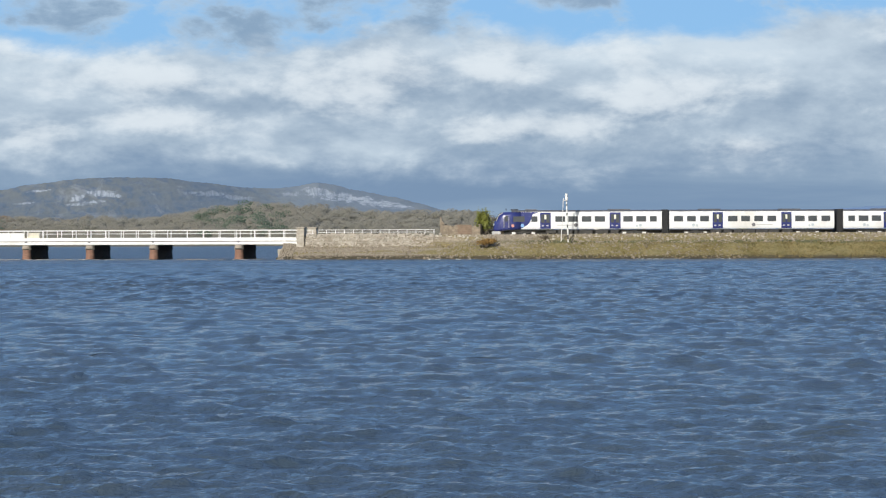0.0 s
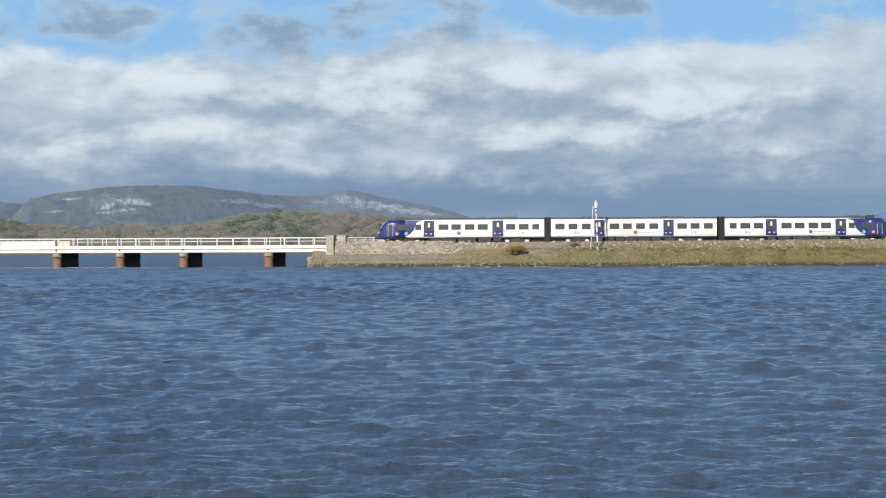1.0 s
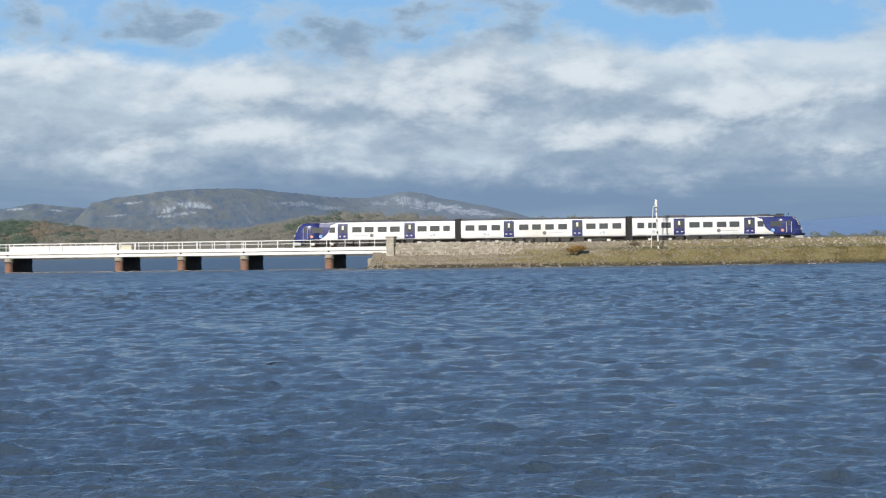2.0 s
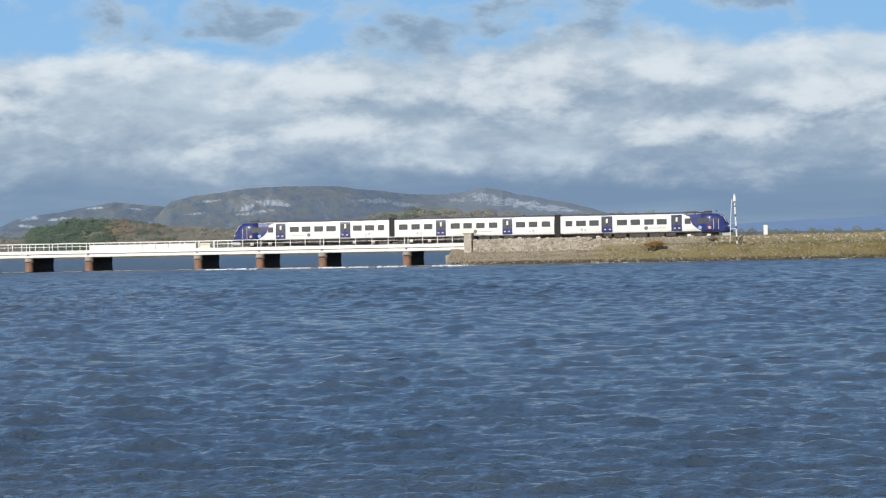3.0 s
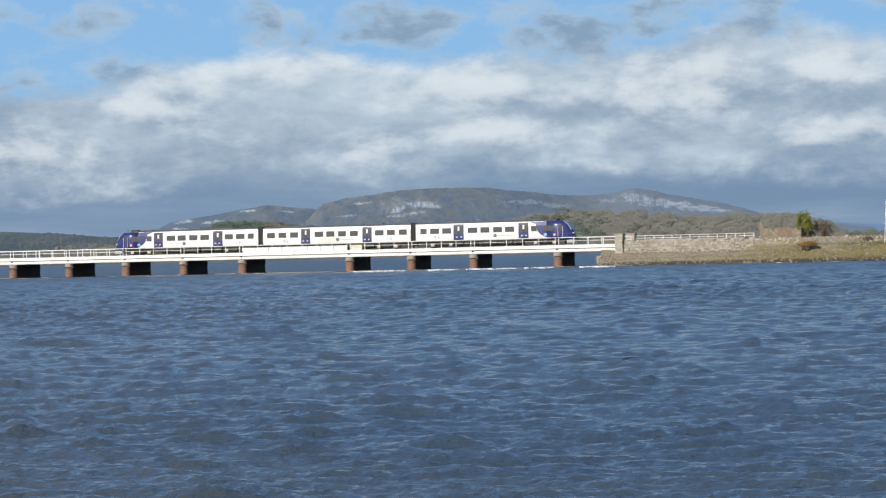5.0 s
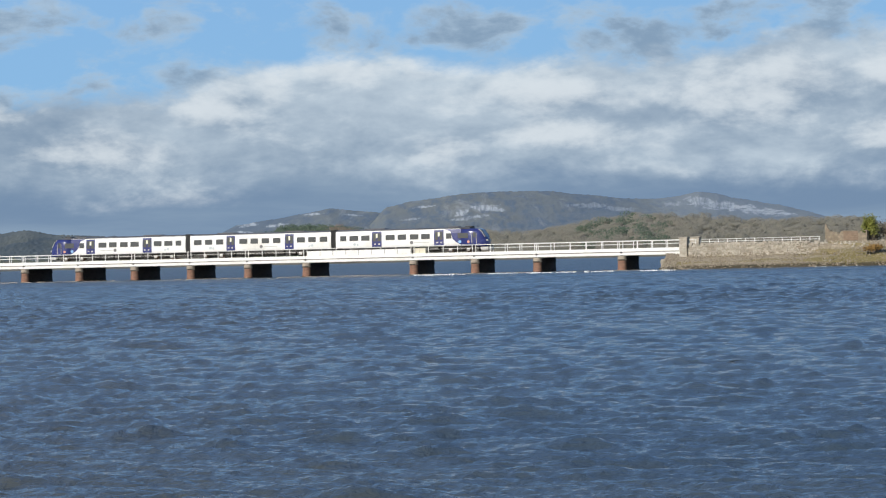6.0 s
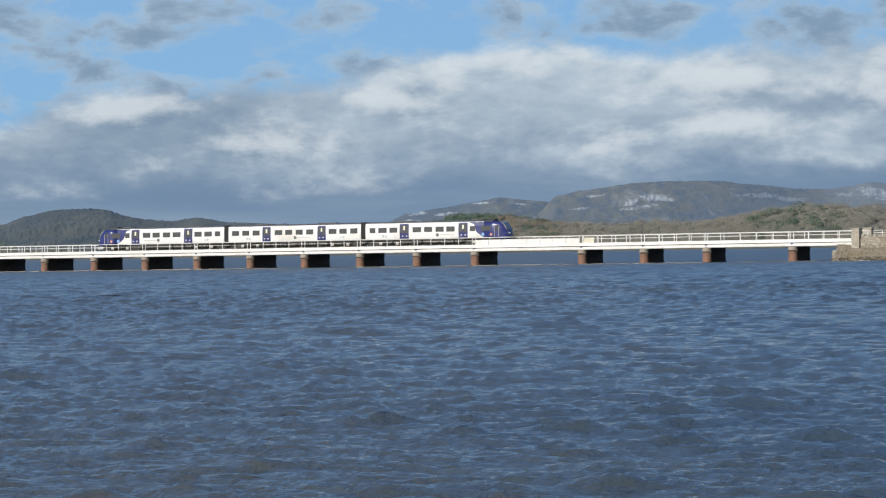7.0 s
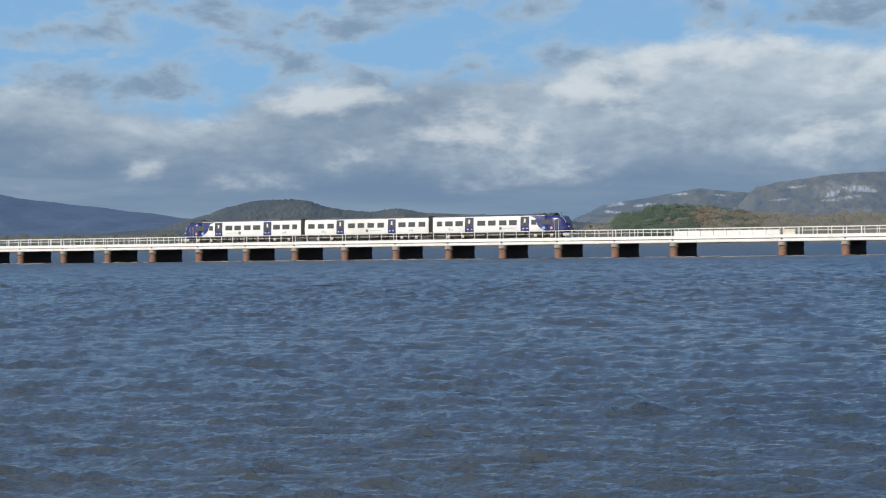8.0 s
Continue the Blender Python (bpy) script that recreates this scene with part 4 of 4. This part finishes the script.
def build_grass():
    rng = np.random.default_rng(50)
    n = 20000
    s = rng.uniform(50, 132, n)
    f = rng.uniform(0.10, 0.62, n)
    keep = rng.uniform(0, 1, n) < np.clip((s - 48) / 40, 0.12, 1) * (0.35 + 0.65 * (np.sin(s * 0.9 + f * 9) * np.sin(s * 0.31 + f * 14 + 1) > -0.15))
    verts, faces = [], []
    for a, b in zip(s[keep], f[keep]):
        o, z = bank_point(float(a), float(b))
        h, t = rng.uniform(0.06, 0.20), rng.uniform(0, 3.14)
        dx, dy = 0.10 * math.cos(t), 0.10 * math.sin(t)
        lx, ly = rng.normal(0, 0.08, 2)
        i = len(verts)
        verts += [(a - dx, o - dy, z - 0.03), (a + dx, o + dy, z - 0.03), (a + lx, o + ly, z + h)]
        faces.append((i, i + 1, i + 2))
    ob = mesh_object("grass", verts, faces, M_GRASS)
    ob.matrix_basis = LINE
    tagged(ob, "tufts of dry olive grass on the bank", "grass", kind="stuff")


build_grass()


# ---- signal post and board ----
def build_signal():
    s, o = 71.2, -1.9 + bend(71)
    top = thing("signal_post", "tall thin white signal post with ladder on the bank", "signal", LINE @ pose(s, o, 2.15))
    for a, b in ((0.0, 0.45), (0.95, 1.9), (2.25, 3.4), (3.7, 4.6), (4.75, 5.1)):
        bm = bmesh.new()
        rod(bm, (0.25 - 0.045 * a, 0, a), (0.25 - 0.045 * b, 0, b), 0.105, 10)
        part("white_band", bm, M_SIGNAL, top, "white-painted band")
    bm = bmesh.new()
    rod(bm, (0.26, 0, -0.5), (0.02, 0, 5.2), 0.085, 10)
    part("pole", bm, M_SKIRT, top, "dark grey steel pole")
    bm = bmesh.new()
    for y in (-0.16, 0.16):
        rod(bm, (-0.74, y, -0.4), (-0.38, y, 5.5), 0.035, 6)
    for i in range(18):
        z = 0.1 + 0.31 * i
        rod(bm, (-0.716 + 0.061 * z, -0.16, z), (-0.716 + 0.061 * z, 0.16, z), 0.02, 5)
    part("ladder", bm, M_RAIL, top, "narrow steel ladder")
    for a, b in (((-0.60, 0, 1.9), (0.17, 0, 1.95)), ((-0.40, 0, 5.25), (0.15, 0, 5.25))):
        bm = bmesh.new()
        rod(bm, a, b, 0.035, 6)
        part("brace", bm, M_RAIL, top)
    bm = bmesh.new()
    box(bm, -0.17, 0.19, -0.14, 0.16, 5.25, 5.85)
    soften(bm, 0.04, 2)
    part("lamp_housing", bm, M_SIGNAL, top, "white lamp housing")
    bm = bmesh.new()
    rod(bm, (0.01, 0, 5.85), (0.01, 0, 6.12), 0.19, 12, 0.12)
    part("finial", bm, M_SIGNAL, top)
    bm = bmesh.new()
    rod(bm, (0.30, -0.05, -0.5), (0.95, -0.05, 0.6), 0.05, 6)
    part("stay", bm, M_BLACK, top, "dark slanting stay")
    top.scale = (1, 1, 1.075)


build_signal()


def build_board():
    top = thing("trackside_board", "plain white trackside board on two legs", "sign", LINE @ pose(74.0, 11 + bend(74), 3.2))
    bm = bmesh.new()
    box(bm, -0.28, 0.28, 0, 0.04, 0.2, 1.55)
    soften(bm, 0.012)
    part("panel", bm, M_SIGNAL, top)
    for x in (-0.2, 0.2):
        bm = bmesh.new()
        rod(bm, (x, 0.06, -0.3), (x, 0.06, 1.4), 0.03, 6)
        part("leg", bm, M_SILVER, top)


build_board()


# ---- train ----
def shell(bm, x0, x1, inset=0.0, z_lo=1.08, z_hi=3.5, steps=1):
    """Body side and roof as one bent section, pushed along."""
    half = 1.36 - inset
    out = [(-half + 0.06, z_lo), (-half, z_lo + 0.25), (-half, 2.2), (-half + 0.05, 2.9), (-half + 0.13, z_hi)]
    out += [(half - 0.13, z_hi), (half - 0.05, 2.9), (half, 2.2), (half, z_lo + 0.25), (half - 0.06, z_lo)]
    prism(bm, out, "x", x0, x1)


def side_y(z):
    """Half width of the body at height z."""
    return float(np.interp(z, [1.0, 1.25, 2.2, 2.9, 3.5], [1.30, 1.36, 1.36, 1.31, 1.23]))


def panel(bm, x0, x1, z0, z1, out, side, thick=0.03):
    """A panel that follows the side of the body, standing out from it."""
    zs = [z0] + [z for z in (1.25, 2.2, 2.9) if z0 < z < z1] + [z1]
    pts = [(side * (side_y(z) + out), z) for z in zs] + [(side * (side_y(z) + out - thick), z) for z in reversed(zs)]
    prism(bm, pts, "x", x0, x1)


def window(parent, x0, x1, z0, z1, side, material=None):
    bm = bmesh.new()
    panel(bm, x0, x1, z0, z1, 0.008, side)
    part("window", bm, material or M_GLASS, parent)


def door(parent, x0, x1, side):
    bm = bmesh.new()
    panel(bm, x0, x1, 1.12, 3.38, 0.012, side)
    d = part("door", bm, M_NAVY, parent, "navy double sliding door")
    mid = (x0 + x1) / 2
    for a, b in ((x0 + 0.13, mid - 0.10), (mid + 0.10, x1 - 0.13)):
        bm = bmesh.new()
        panel(bm, a, b, 1.95, 3.15, 0.02, side)
        part("pane", bm, M_GLASS, d)
    bm = bmesh.new()
    panel(bm, mid - 0.13, mid + 0.13, 2.45, 3.05, 0.028, side)
    part("notice", bm, M_YELLOW, d, "pale yellow notice")
    for a in (x0 + 0.22, mid + 0.12):
        bm = bmesh.new()
        panel(bm, a, a + 0.26, 1.45, 1.62, 0.022, side)
        part("stripe", bm, M_SILVER, d)
    bm = bmesh.new()
    panel(bm, mid - 0.012, mid + 0.012, 1.14, 3.36, 0.024, side)
    part("seam", bm, M_BLACK, d)


def bogie(parent, x):
    bm = bmesh.new()
    for y in (-1.02, 1.02):
        box(bm, x - 1.75, x + 1.75, y - 0.08, y + 0.08, 0.48, 0.72)
        box(bm, x - 0.35, x + 0.35, y - 0.10, y + 0.10, 0.30, 0.95)
    box(bm, x - 0.25, x + 0.25, -1.0, 1.0, 0.4, 0.8)
    b = part("bogie", bm, M_SKIRT, parent, "dark grey bogie frame")
    for dx in (-1.3, 1.3):
        bm = bmesh.new()
        for y in (-0.80, 0.67):
            rod(bm, (x + dx, y, 0.42), (x + dx, y + 0.13, 0.42), 0.42, 18)
        rod(bm, (x + dx, -0.8, 0.42), (x + dx, 0.8, 0.42), 0.08, 8)
        part("wheelset", bm, M_STEEL, b)
        for y in (-1.16, 1.10):
            bm = bmesh.new()
            box(bm, x + dx - 0.24, x + dx + 0.24, y, y + 0.06, 0.22, 0.66)
            soften(bm, 0.025)
            part("axle_box", bm, M_BOGIE, b, "pale axle box")


def disc(bm, x, z, r, out, side, n=14):
    y = side * (side_y(z) + out)
    prism(bm, [(x + r * math.cos(2 * math.pi * i / n), z + r * math.sin(2 * math.pi * i / n)) for i in range(n)], "y", y, y - side * 0.02)


def underframe(top, x0, x1, seed):
    rng = random.Random(seed)
    bm = bmesh.new()
    box(bm, x0, x1, -1.26, 1.26, 0.90, 1.0)
    box(bm, x0, x1, -0.62, 0.62, 0.14, 0.90)
    part("sole_bar", bm, M_SKIRT, top, "dark sill along the body")
    x = x0 + 5.6
    while x < x1 - 6.2:
        w = rng.uniform(1.0, 2.4)
        bm = bmesh.new()
        box(bm, x, min(x + w, x1 - 5.6), -1.18, 1.18, rng.uniform(0.25, 0.45), 0.90)
        soften(bm, 0.04)
        part("equipment_case", bm, M_SKIRT, top)
        x += w + rng.uniform(0.15, 0.5)


def roof_gear(top, spots):
    for x, w in spots:
        bm = bmesh.new()
        box(bm, x - w / 2, x + w / 2, -0.65, 0.65, 3.68, 3.86)
        soften(bm, 0.05, 2)
        part("roof_unit", bm, M_ROOF, top)


def roof(top, x0, x1):
    bm = bmesh.new()
    prism(bm, [(-1.235, 3.46), (-1.12, 3.60), (-0.85, 3.70), (-0.4, 3.76), (0.4, 3.76), (0.85, 3.70), (1.12, 3.60), (1.235, 3.46)], "x", x0, x1)
    part("roof", bm, M_ROOF, top, "dirty grey rounded roof")


def bellows(top, x0, x1):
    bm = bmesh.new()
    n = 4
    for i in range(n):
        a = x0 + (x1 - x0) * i / n
        box(bm, a + 0.01, a + (x1 - x0) / n - 0.01, -1.22, 1.22, 0.35, 3.78)
    part("gangway_bellows", bm, M_BELLOWS, top, "black folded gangway")


def side_marks(top, side, marks):
    for x, z, r, mat in marks:
        bm = bmesh.new()
        disc(bm, x, z, r, 0.012, side)
        part("emblem", bm, mat, top)
    return top


def middle_car():
    L = 23.35
    top = thing("train_carriage", "white middle railway carriage with navy doors", "train", Matrix.Identity(4), "three-car train")
    bm = bmesh.new()
    shell(bm, 0.38, L - 0.38)
    part("body", bm, M_BODY, top, "glossy white body side")
    roof(top, 0.38, L - 0.38)
    for side in (-1, 1):
        for a, b in ((1.0, 2.25), (2.8, 4.0), (4.6, 5.8), (8.4, 9.7), (10.2, 11.4), (12.0, 13.2), (13.8, 15.0), (17.6, 18.9), (19.4, 20.6), (21.2, 22.4)):
            window(top, a, b, 2.08, 2.86, side)
        for a, b in ((6.3, 7.7), (15.7, 17.1)):
            door(top, a, b, side)
        side_marks(top, side, ((11.9, 1.62, 0.26, M_DARKMARK), (3.7, 1.58, 0.22, M_FADED), (4.15, 1.52, 0.17, M_FADED), (20.0, 1.58, 0.20, M_FADED), (19.55, 1.5, 0.14, M_FADED)))
        bm = bmesh.new()
        panel(bm, 12.3, 14.5, 1.56, 1.66, 0.010, side)
        part("lettering_bar", bm, M_SILVER, top, "faint grey bar of lettering")
    underframe(top, 0.45, L - 0.45, 7)
    bogie(top, 4.0), bogie(top, L - 4.0)
    roof_gear(top, ((6.0, 3.0), (17.0, 3.0)))
    return top


def end_car():
    """Leading carriage; its cab points to -x, its inner end is at x = 0 and its tip at -22.6."""
    top = thing("train_carriage", "white end railway carriage with a navy cab", "train", Matrix.Identity(4), "three-car train")
    cab = -18.9
    bm = bmesh.new()
    shell(bm, cab, -0.38)
    part("body", bm, M_BODY, top, "glossy white body side")
    roof(top, -20.2, -0.38)
    # cab: sections that narrow and lean back towards the nose
    bm = bmesh.new()
    rings = []
    for x, half, zlo, zhi, lean in ((cab, 1.36, 1.0, 3.50, 0.0), (-20.3, 1.35, 0.95, 3.50, 0.0), (-21.2, 1.30, 0.85, 3.46, 0.05), (-21.85, 1.20, 0.80, 3.30, 0.30), (-22.35, 1.02, 0.82, 2.75, 0.34), (-22.60, 0.72, 1.0, 2.10, 0.15)):
        sec = [(-half + 0.08, zlo), (-half, zlo + 0.3), (-half, zlo + (zhi - zlo) * 0.48), (-half + 0.06, zlo + (zhi - zlo) * 0.78), (-half + 0.2, zhi)]
        sec += [(-y, z) for y, z in reversed(sec)]
        rings.append([bm.verts.new((x + lean * (z - zlo) / (zhi - zlo), y, z)) for y, z in sec])
    for lo, hi in zip(rings, rings[1:]):
        for i in range(10):
            bm.faces.new((lo[i], lo[(i + 1) % 10], hi[(i + 1) % 10], hi[i]))
    bm.faces.new(rings[0])
    bm.faces.new(rings[-1][::-1])
    cabin = part("cab", bm, M_NAVY, top, "navy cab with a raked nose", smooth=True)
    bm = bmesh.new()
    prism(bm, [(-21.20, 3.40), (-21.70, 3.20), (-22.10, 2.60), (-22.34, 2.20), (-22.42, 2.22), (-22.14, 2.72), (-21.72, 3.34), (-21.20, 3.49)], "y", -0.86, 0.86)
    part("windscreen", bm, M_GLASS, cabin, "dark raked windscreen")
    for y in (-1.0, 1.0):
        bm = bmesh.new()
        rod(bm, (-21.30, y, 3.40), (-21.86, y, 3.00), 0.05, 8)
        rod(bm, (-21.86, y, 3.00), (-22.22, y * 0.95, 2.25), 0.05, 8)
        part("windscreen_pillar", bm, M_SILVER, cabin, "pale windscreen pillar")
    for y in (-0.62, 0.62):
        bm = bmesh.new()
        prism(bm, [(y + 0.20 * math.cos(a * 0.524), 1.72 + 0.13 * math.sin(a * 0.524)) for a in range(12)], "x", -22.62, -22.30)
        part("headlight", bm, M_SILVER, cabin, "pale headlight cluster")
    bm = bmesh.new()
    box(bm, -22.75, -21.6, -1.0, 1.0, 0.30, 0.78)
    soften(bm, 0.10, 2)
    part("bumper", bm, M_SILVER, cabin, "grey bumper skirt")
    bm = bmesh.new()
    rod(bm, (-23.05, 0, 0.98), (-22.5, 0, 0.98), 0.16, 10)
    part("coupler", bm, M_BLACK, cabin)
    for side in (-1, 1):
        # navy wrap behind the cab, with a raked white edge that sweeps down
        bm = bmesh.new()
        zs = [1.2, 1.4, 1.6, 1.85, 2.1, 2.4, 2.7, 2.9, 3.1, 3.3, 3.46]
        edge = [float(np.interp(z, [1.2, 1.55, 2.05, 3.1, 3.48], [cab + 0.1, -18.2, -17.7, -17.40, -16.5])) for z in zs]
        rings = [[[bm.verts.new((x, side * (side_y(z) + d), z)) for x in (cab - 0.02, e)] for z, e in zip(zs, edge)] for d in (0.007, -0.03)]
        for lo, hi in zip(rings[0], rings[0][1:]):
            bm.faces.new((lo[0], lo[1], hi[1], hi[0]))
        for k in range(len(zs) - 1):
            bm.faces.new((rings[0][k][1], rings[1][k][1], rings[1][k + 1][1], rings[0][k + 1][1]))
        part("navy_wrap", bm, M_NAVY, top, "navy sweep behind the cab")
        for a, b in ((-1.95, -1.05), (-3.75, -2.45), (-5.45, -4.2), (-9.2, -7.85), (-10.9, -9.65), (-12.7, -11.45), (-14.4, -13.1), (-17.55, -16.75)):
            window(top, a, b, 2.08, 2.86, side)
        bm = bmesh.new()
        panel(bm, -19.95, -18.45, 2.10, 2.86, 0.016, side)
        part("cab_side_window", bm, M_GLASS, cabin)
        bm = bmesh.new()
        panel(bm, -21.02, -20.66, 2.15, 2.95, -0.012, side, 0.05)
        part("cab_door_window", bm, M_GLASS, cabin)
        for x in (-20.52, -21.16):
            bm = bmesh.new()
            y = side * (side_y(2.0) + (0.05 if x > -21 else 0.0))
            rod(bm, (x, y, 1.25), (x, y, 2.75), 0.045, 8)
            part("cab_door_rail", bm, M_SILVER, cabin, "pale grab rail")
        for a, b in ((-7.25, -5.8), (-16.4, -15.0)):
            door(top, a, b, side)
        side_marks(top, side, ((-11.7, 1.62, 0.26, M_DARKMARK), (-3.2, 1.58, 0.20, M_FADED), (-3.65, 1.5, 0.15, M_FADED)))
        side_marks(cabin, side, ((-20.0, 1.55, 0.20, M_ORANGE), (-18.75, 1.58, 0.24, M_SKYBLUE)))
        bm = bmesh.new()
        panel(bm, -14.2, -12.1, 1.56, 1.66, 0.010, side)
        part("lettering_bar", bm, M_SILVER, top, "faint grey bar of lettering")
    underframe(top, -21.2, -0.45, 8)
    bogie(top, -4.0), bogie(top, -18.6)
    roof_gear(top, ((-6.0, 3.0), (-17.6, 1.6)))
    bm = bmesh.new()
    rod(bm, (-20.9, -0.3, 3.70), (-20.9, -0.3, 3.98), 0.05, 6)
    box(bm, -20.3, -19.3, -0.5, 0.5, 3.68, 3.88)
    part("aerial", bm, M_BLACK, top, "black horn and aerial")
    bellows(top, -0.40, 0.40)
    return top


CAR_MID = middle_car()
CAR_LEFT = end_car()
CAR_RIGHT = copy_thing(CAR_LEFT, Matrix.Identity(4))
TRACK_O, RAIL_Z = 2.45, 3.0
CAR_PITCH, CAR_NOSE = 22.95, 23.0
CAR_MID.scale = (22.95 / 23.35, 1, 0.955)
for car in (CAR_LEFT, CAR_RIGHT):
    car.scale = (23.0 / 22.6, 1, 0.955)


def car_pose(s_front, s_back, x_front, x_back, flip=False):
    """A carriage stands on the line between two places on it."""
    a = Vector((s_front, TRACK_O + bend(s_front), RAIL_Z))
    b = Vector((s_back, TRACK_O + bend(s_back), RAIL_Z))
    turn = math.atan2((b - a).y, (b - a).x)
    x = Matrix.Translation(a) @ Matrix.Rotation(turn, 4, "Z") @ Matrix.Translation((-x_front, 0, 0))
    if flip:
        x = Matrix.Translation(a) @ Matrix.Rotation(turn + math.pi, 4, "Z") @ Matrix.Translation((-x_front, 0, 0))
    return LINE @ x


def build_foam():
    """Broken white crest that runs along the piers: a strip of small flat froth lumps."""
    rng = random.Random(61)
    bm = bmesh.new()
    x = -3.0
    while x < 32:
        w = rng.uniform(0.05, 0.16) * rng.choice((1, 1, 2))
        if math.sin(x * 0.9) + math.sin(x * 0.37 + 2) > -0.7:
            lump(bm, (x, rng.gauss(0, 0.5), 0.05), (w, rng.uniform(0.1, 0.3), rng.uniform(0.05, 0.13)), rng)
        x += w * rng.uniform(0.4, 1.5)
    ob = part("foam_crest", bm, M_FOAM)
    ob.matrix_basis = LINE @ pose(6, -18, -0.4)
    return tagged(ob, "broken white foam of a wave along the piers", "foam", kind="stuff")


FOAM = build_foam()


def build_shore_foam():
    rng = random.Random(62)
    bm = bmesh.new()
    for _ in range(260):
        s = rng.uniform(33, 125)
        if math.sin(s * 0.7) + math.sin(s * 0.23 + 1) < 0.5:
            continue
        lump(bm, (s, bank_point(s, 0.045)[0] - rng.uniform(0.1, 0.5), 0.02), (rng.uniform(0.06, 0.25), 0.12, rng.uniform(0.03, 0.07)), rng)
    ob = part("shore_foam", bm, M_FOAM)
    ob.matrix_basis = LINE
    tagged(ob, "small white foam patches along the tide line", "foam", kind="stuff")


build_shore_foam()


def build_scum():
    """A thin tan line of froth and silt where the current meets the piers."""
    rng = random.Random(63)
    bm = bmesh.new()
    x = -275.0
    while x < 30:
        w = rng.uniform(0.25, 0.9)
        if math.sin(x * 0.31) + math.sin(x * 0.083 + 2) > -0.9:
            lump(bm, (x, rng.gauss(0, 0.25), 0.05), (w, rng.uniform(0.15, 0.4), rng.uniform(0.03, 0.06)), rng)
        x += w * rng.uniform(0.8, 2.2)
    ob = part("scum_line", bm, M_SCUM)
    ob.matrix_basis = LINE @ pose(0, -0.9, 0)
    tagged(ob, "thin tan line of silty froth along the piers", "foam", kind="stuff")


build_scum()


def motions():
    """What moves: the train runs out over the water, the clouds drift, the waves roll by."""
    way = [(0.0, 83.95), (0.5, 74.3), (1.0, 64.35), (1.75, 49.4), (2.5, 34.45), (3.0, 24.2), (3.5, 13.95), (4.0, 3.5), (4.5, -7.1),
           (5.25, -23.0), (6.0, -39.05), (6.5, -50.05), (7.0, -61.05), (7.5, -72.05), (8.0, -83.05)]
    mid, left, right = [], [], []
    for t, s in way:
        e = s + CAR_PITCH
        mid.append((t, car_pose(s, e, 0.0, CAR_PITCH)))
        left.append((t, car_pose(s - CAR_NOSE, s, -CAR_NOSE, 0.0)))
        right.append((t, car_pose(e, e + CAR_NOSE, 0.0, -CAR_NOSE, flip=True)))
    walk(CAR_MID, mid)
    walk(CAR_LEFT, left)
    walk(CAR_RIGHT, right)
    walk(SKY, [(t, pose(0, 0, 0, 0, 0, 0.34 - 0.085 * t)) for t in (0.0, 4.0, 8.0)])
    walk(FOAM, [(t, LINE @ pose(x + 6, -18, z)) for t, x, z in ((0.0, 0, -0.5), (1.5, 0, -0.45), (2.3, 2, -0.02), (3.0, 1, 0.06), (4.5, 1, 0.06), (5.5, 0, 0.04), (6.2, 0, -0.04), (6.9, 1, -0.4), (8.0, 2, -0.5))])
    walk(WATER, [(t, pose(-3.2 + 0.8 * t, 0, 0)) for t in (0.0, 2.0, 4.0, 6.0, 8.0)])


motions()
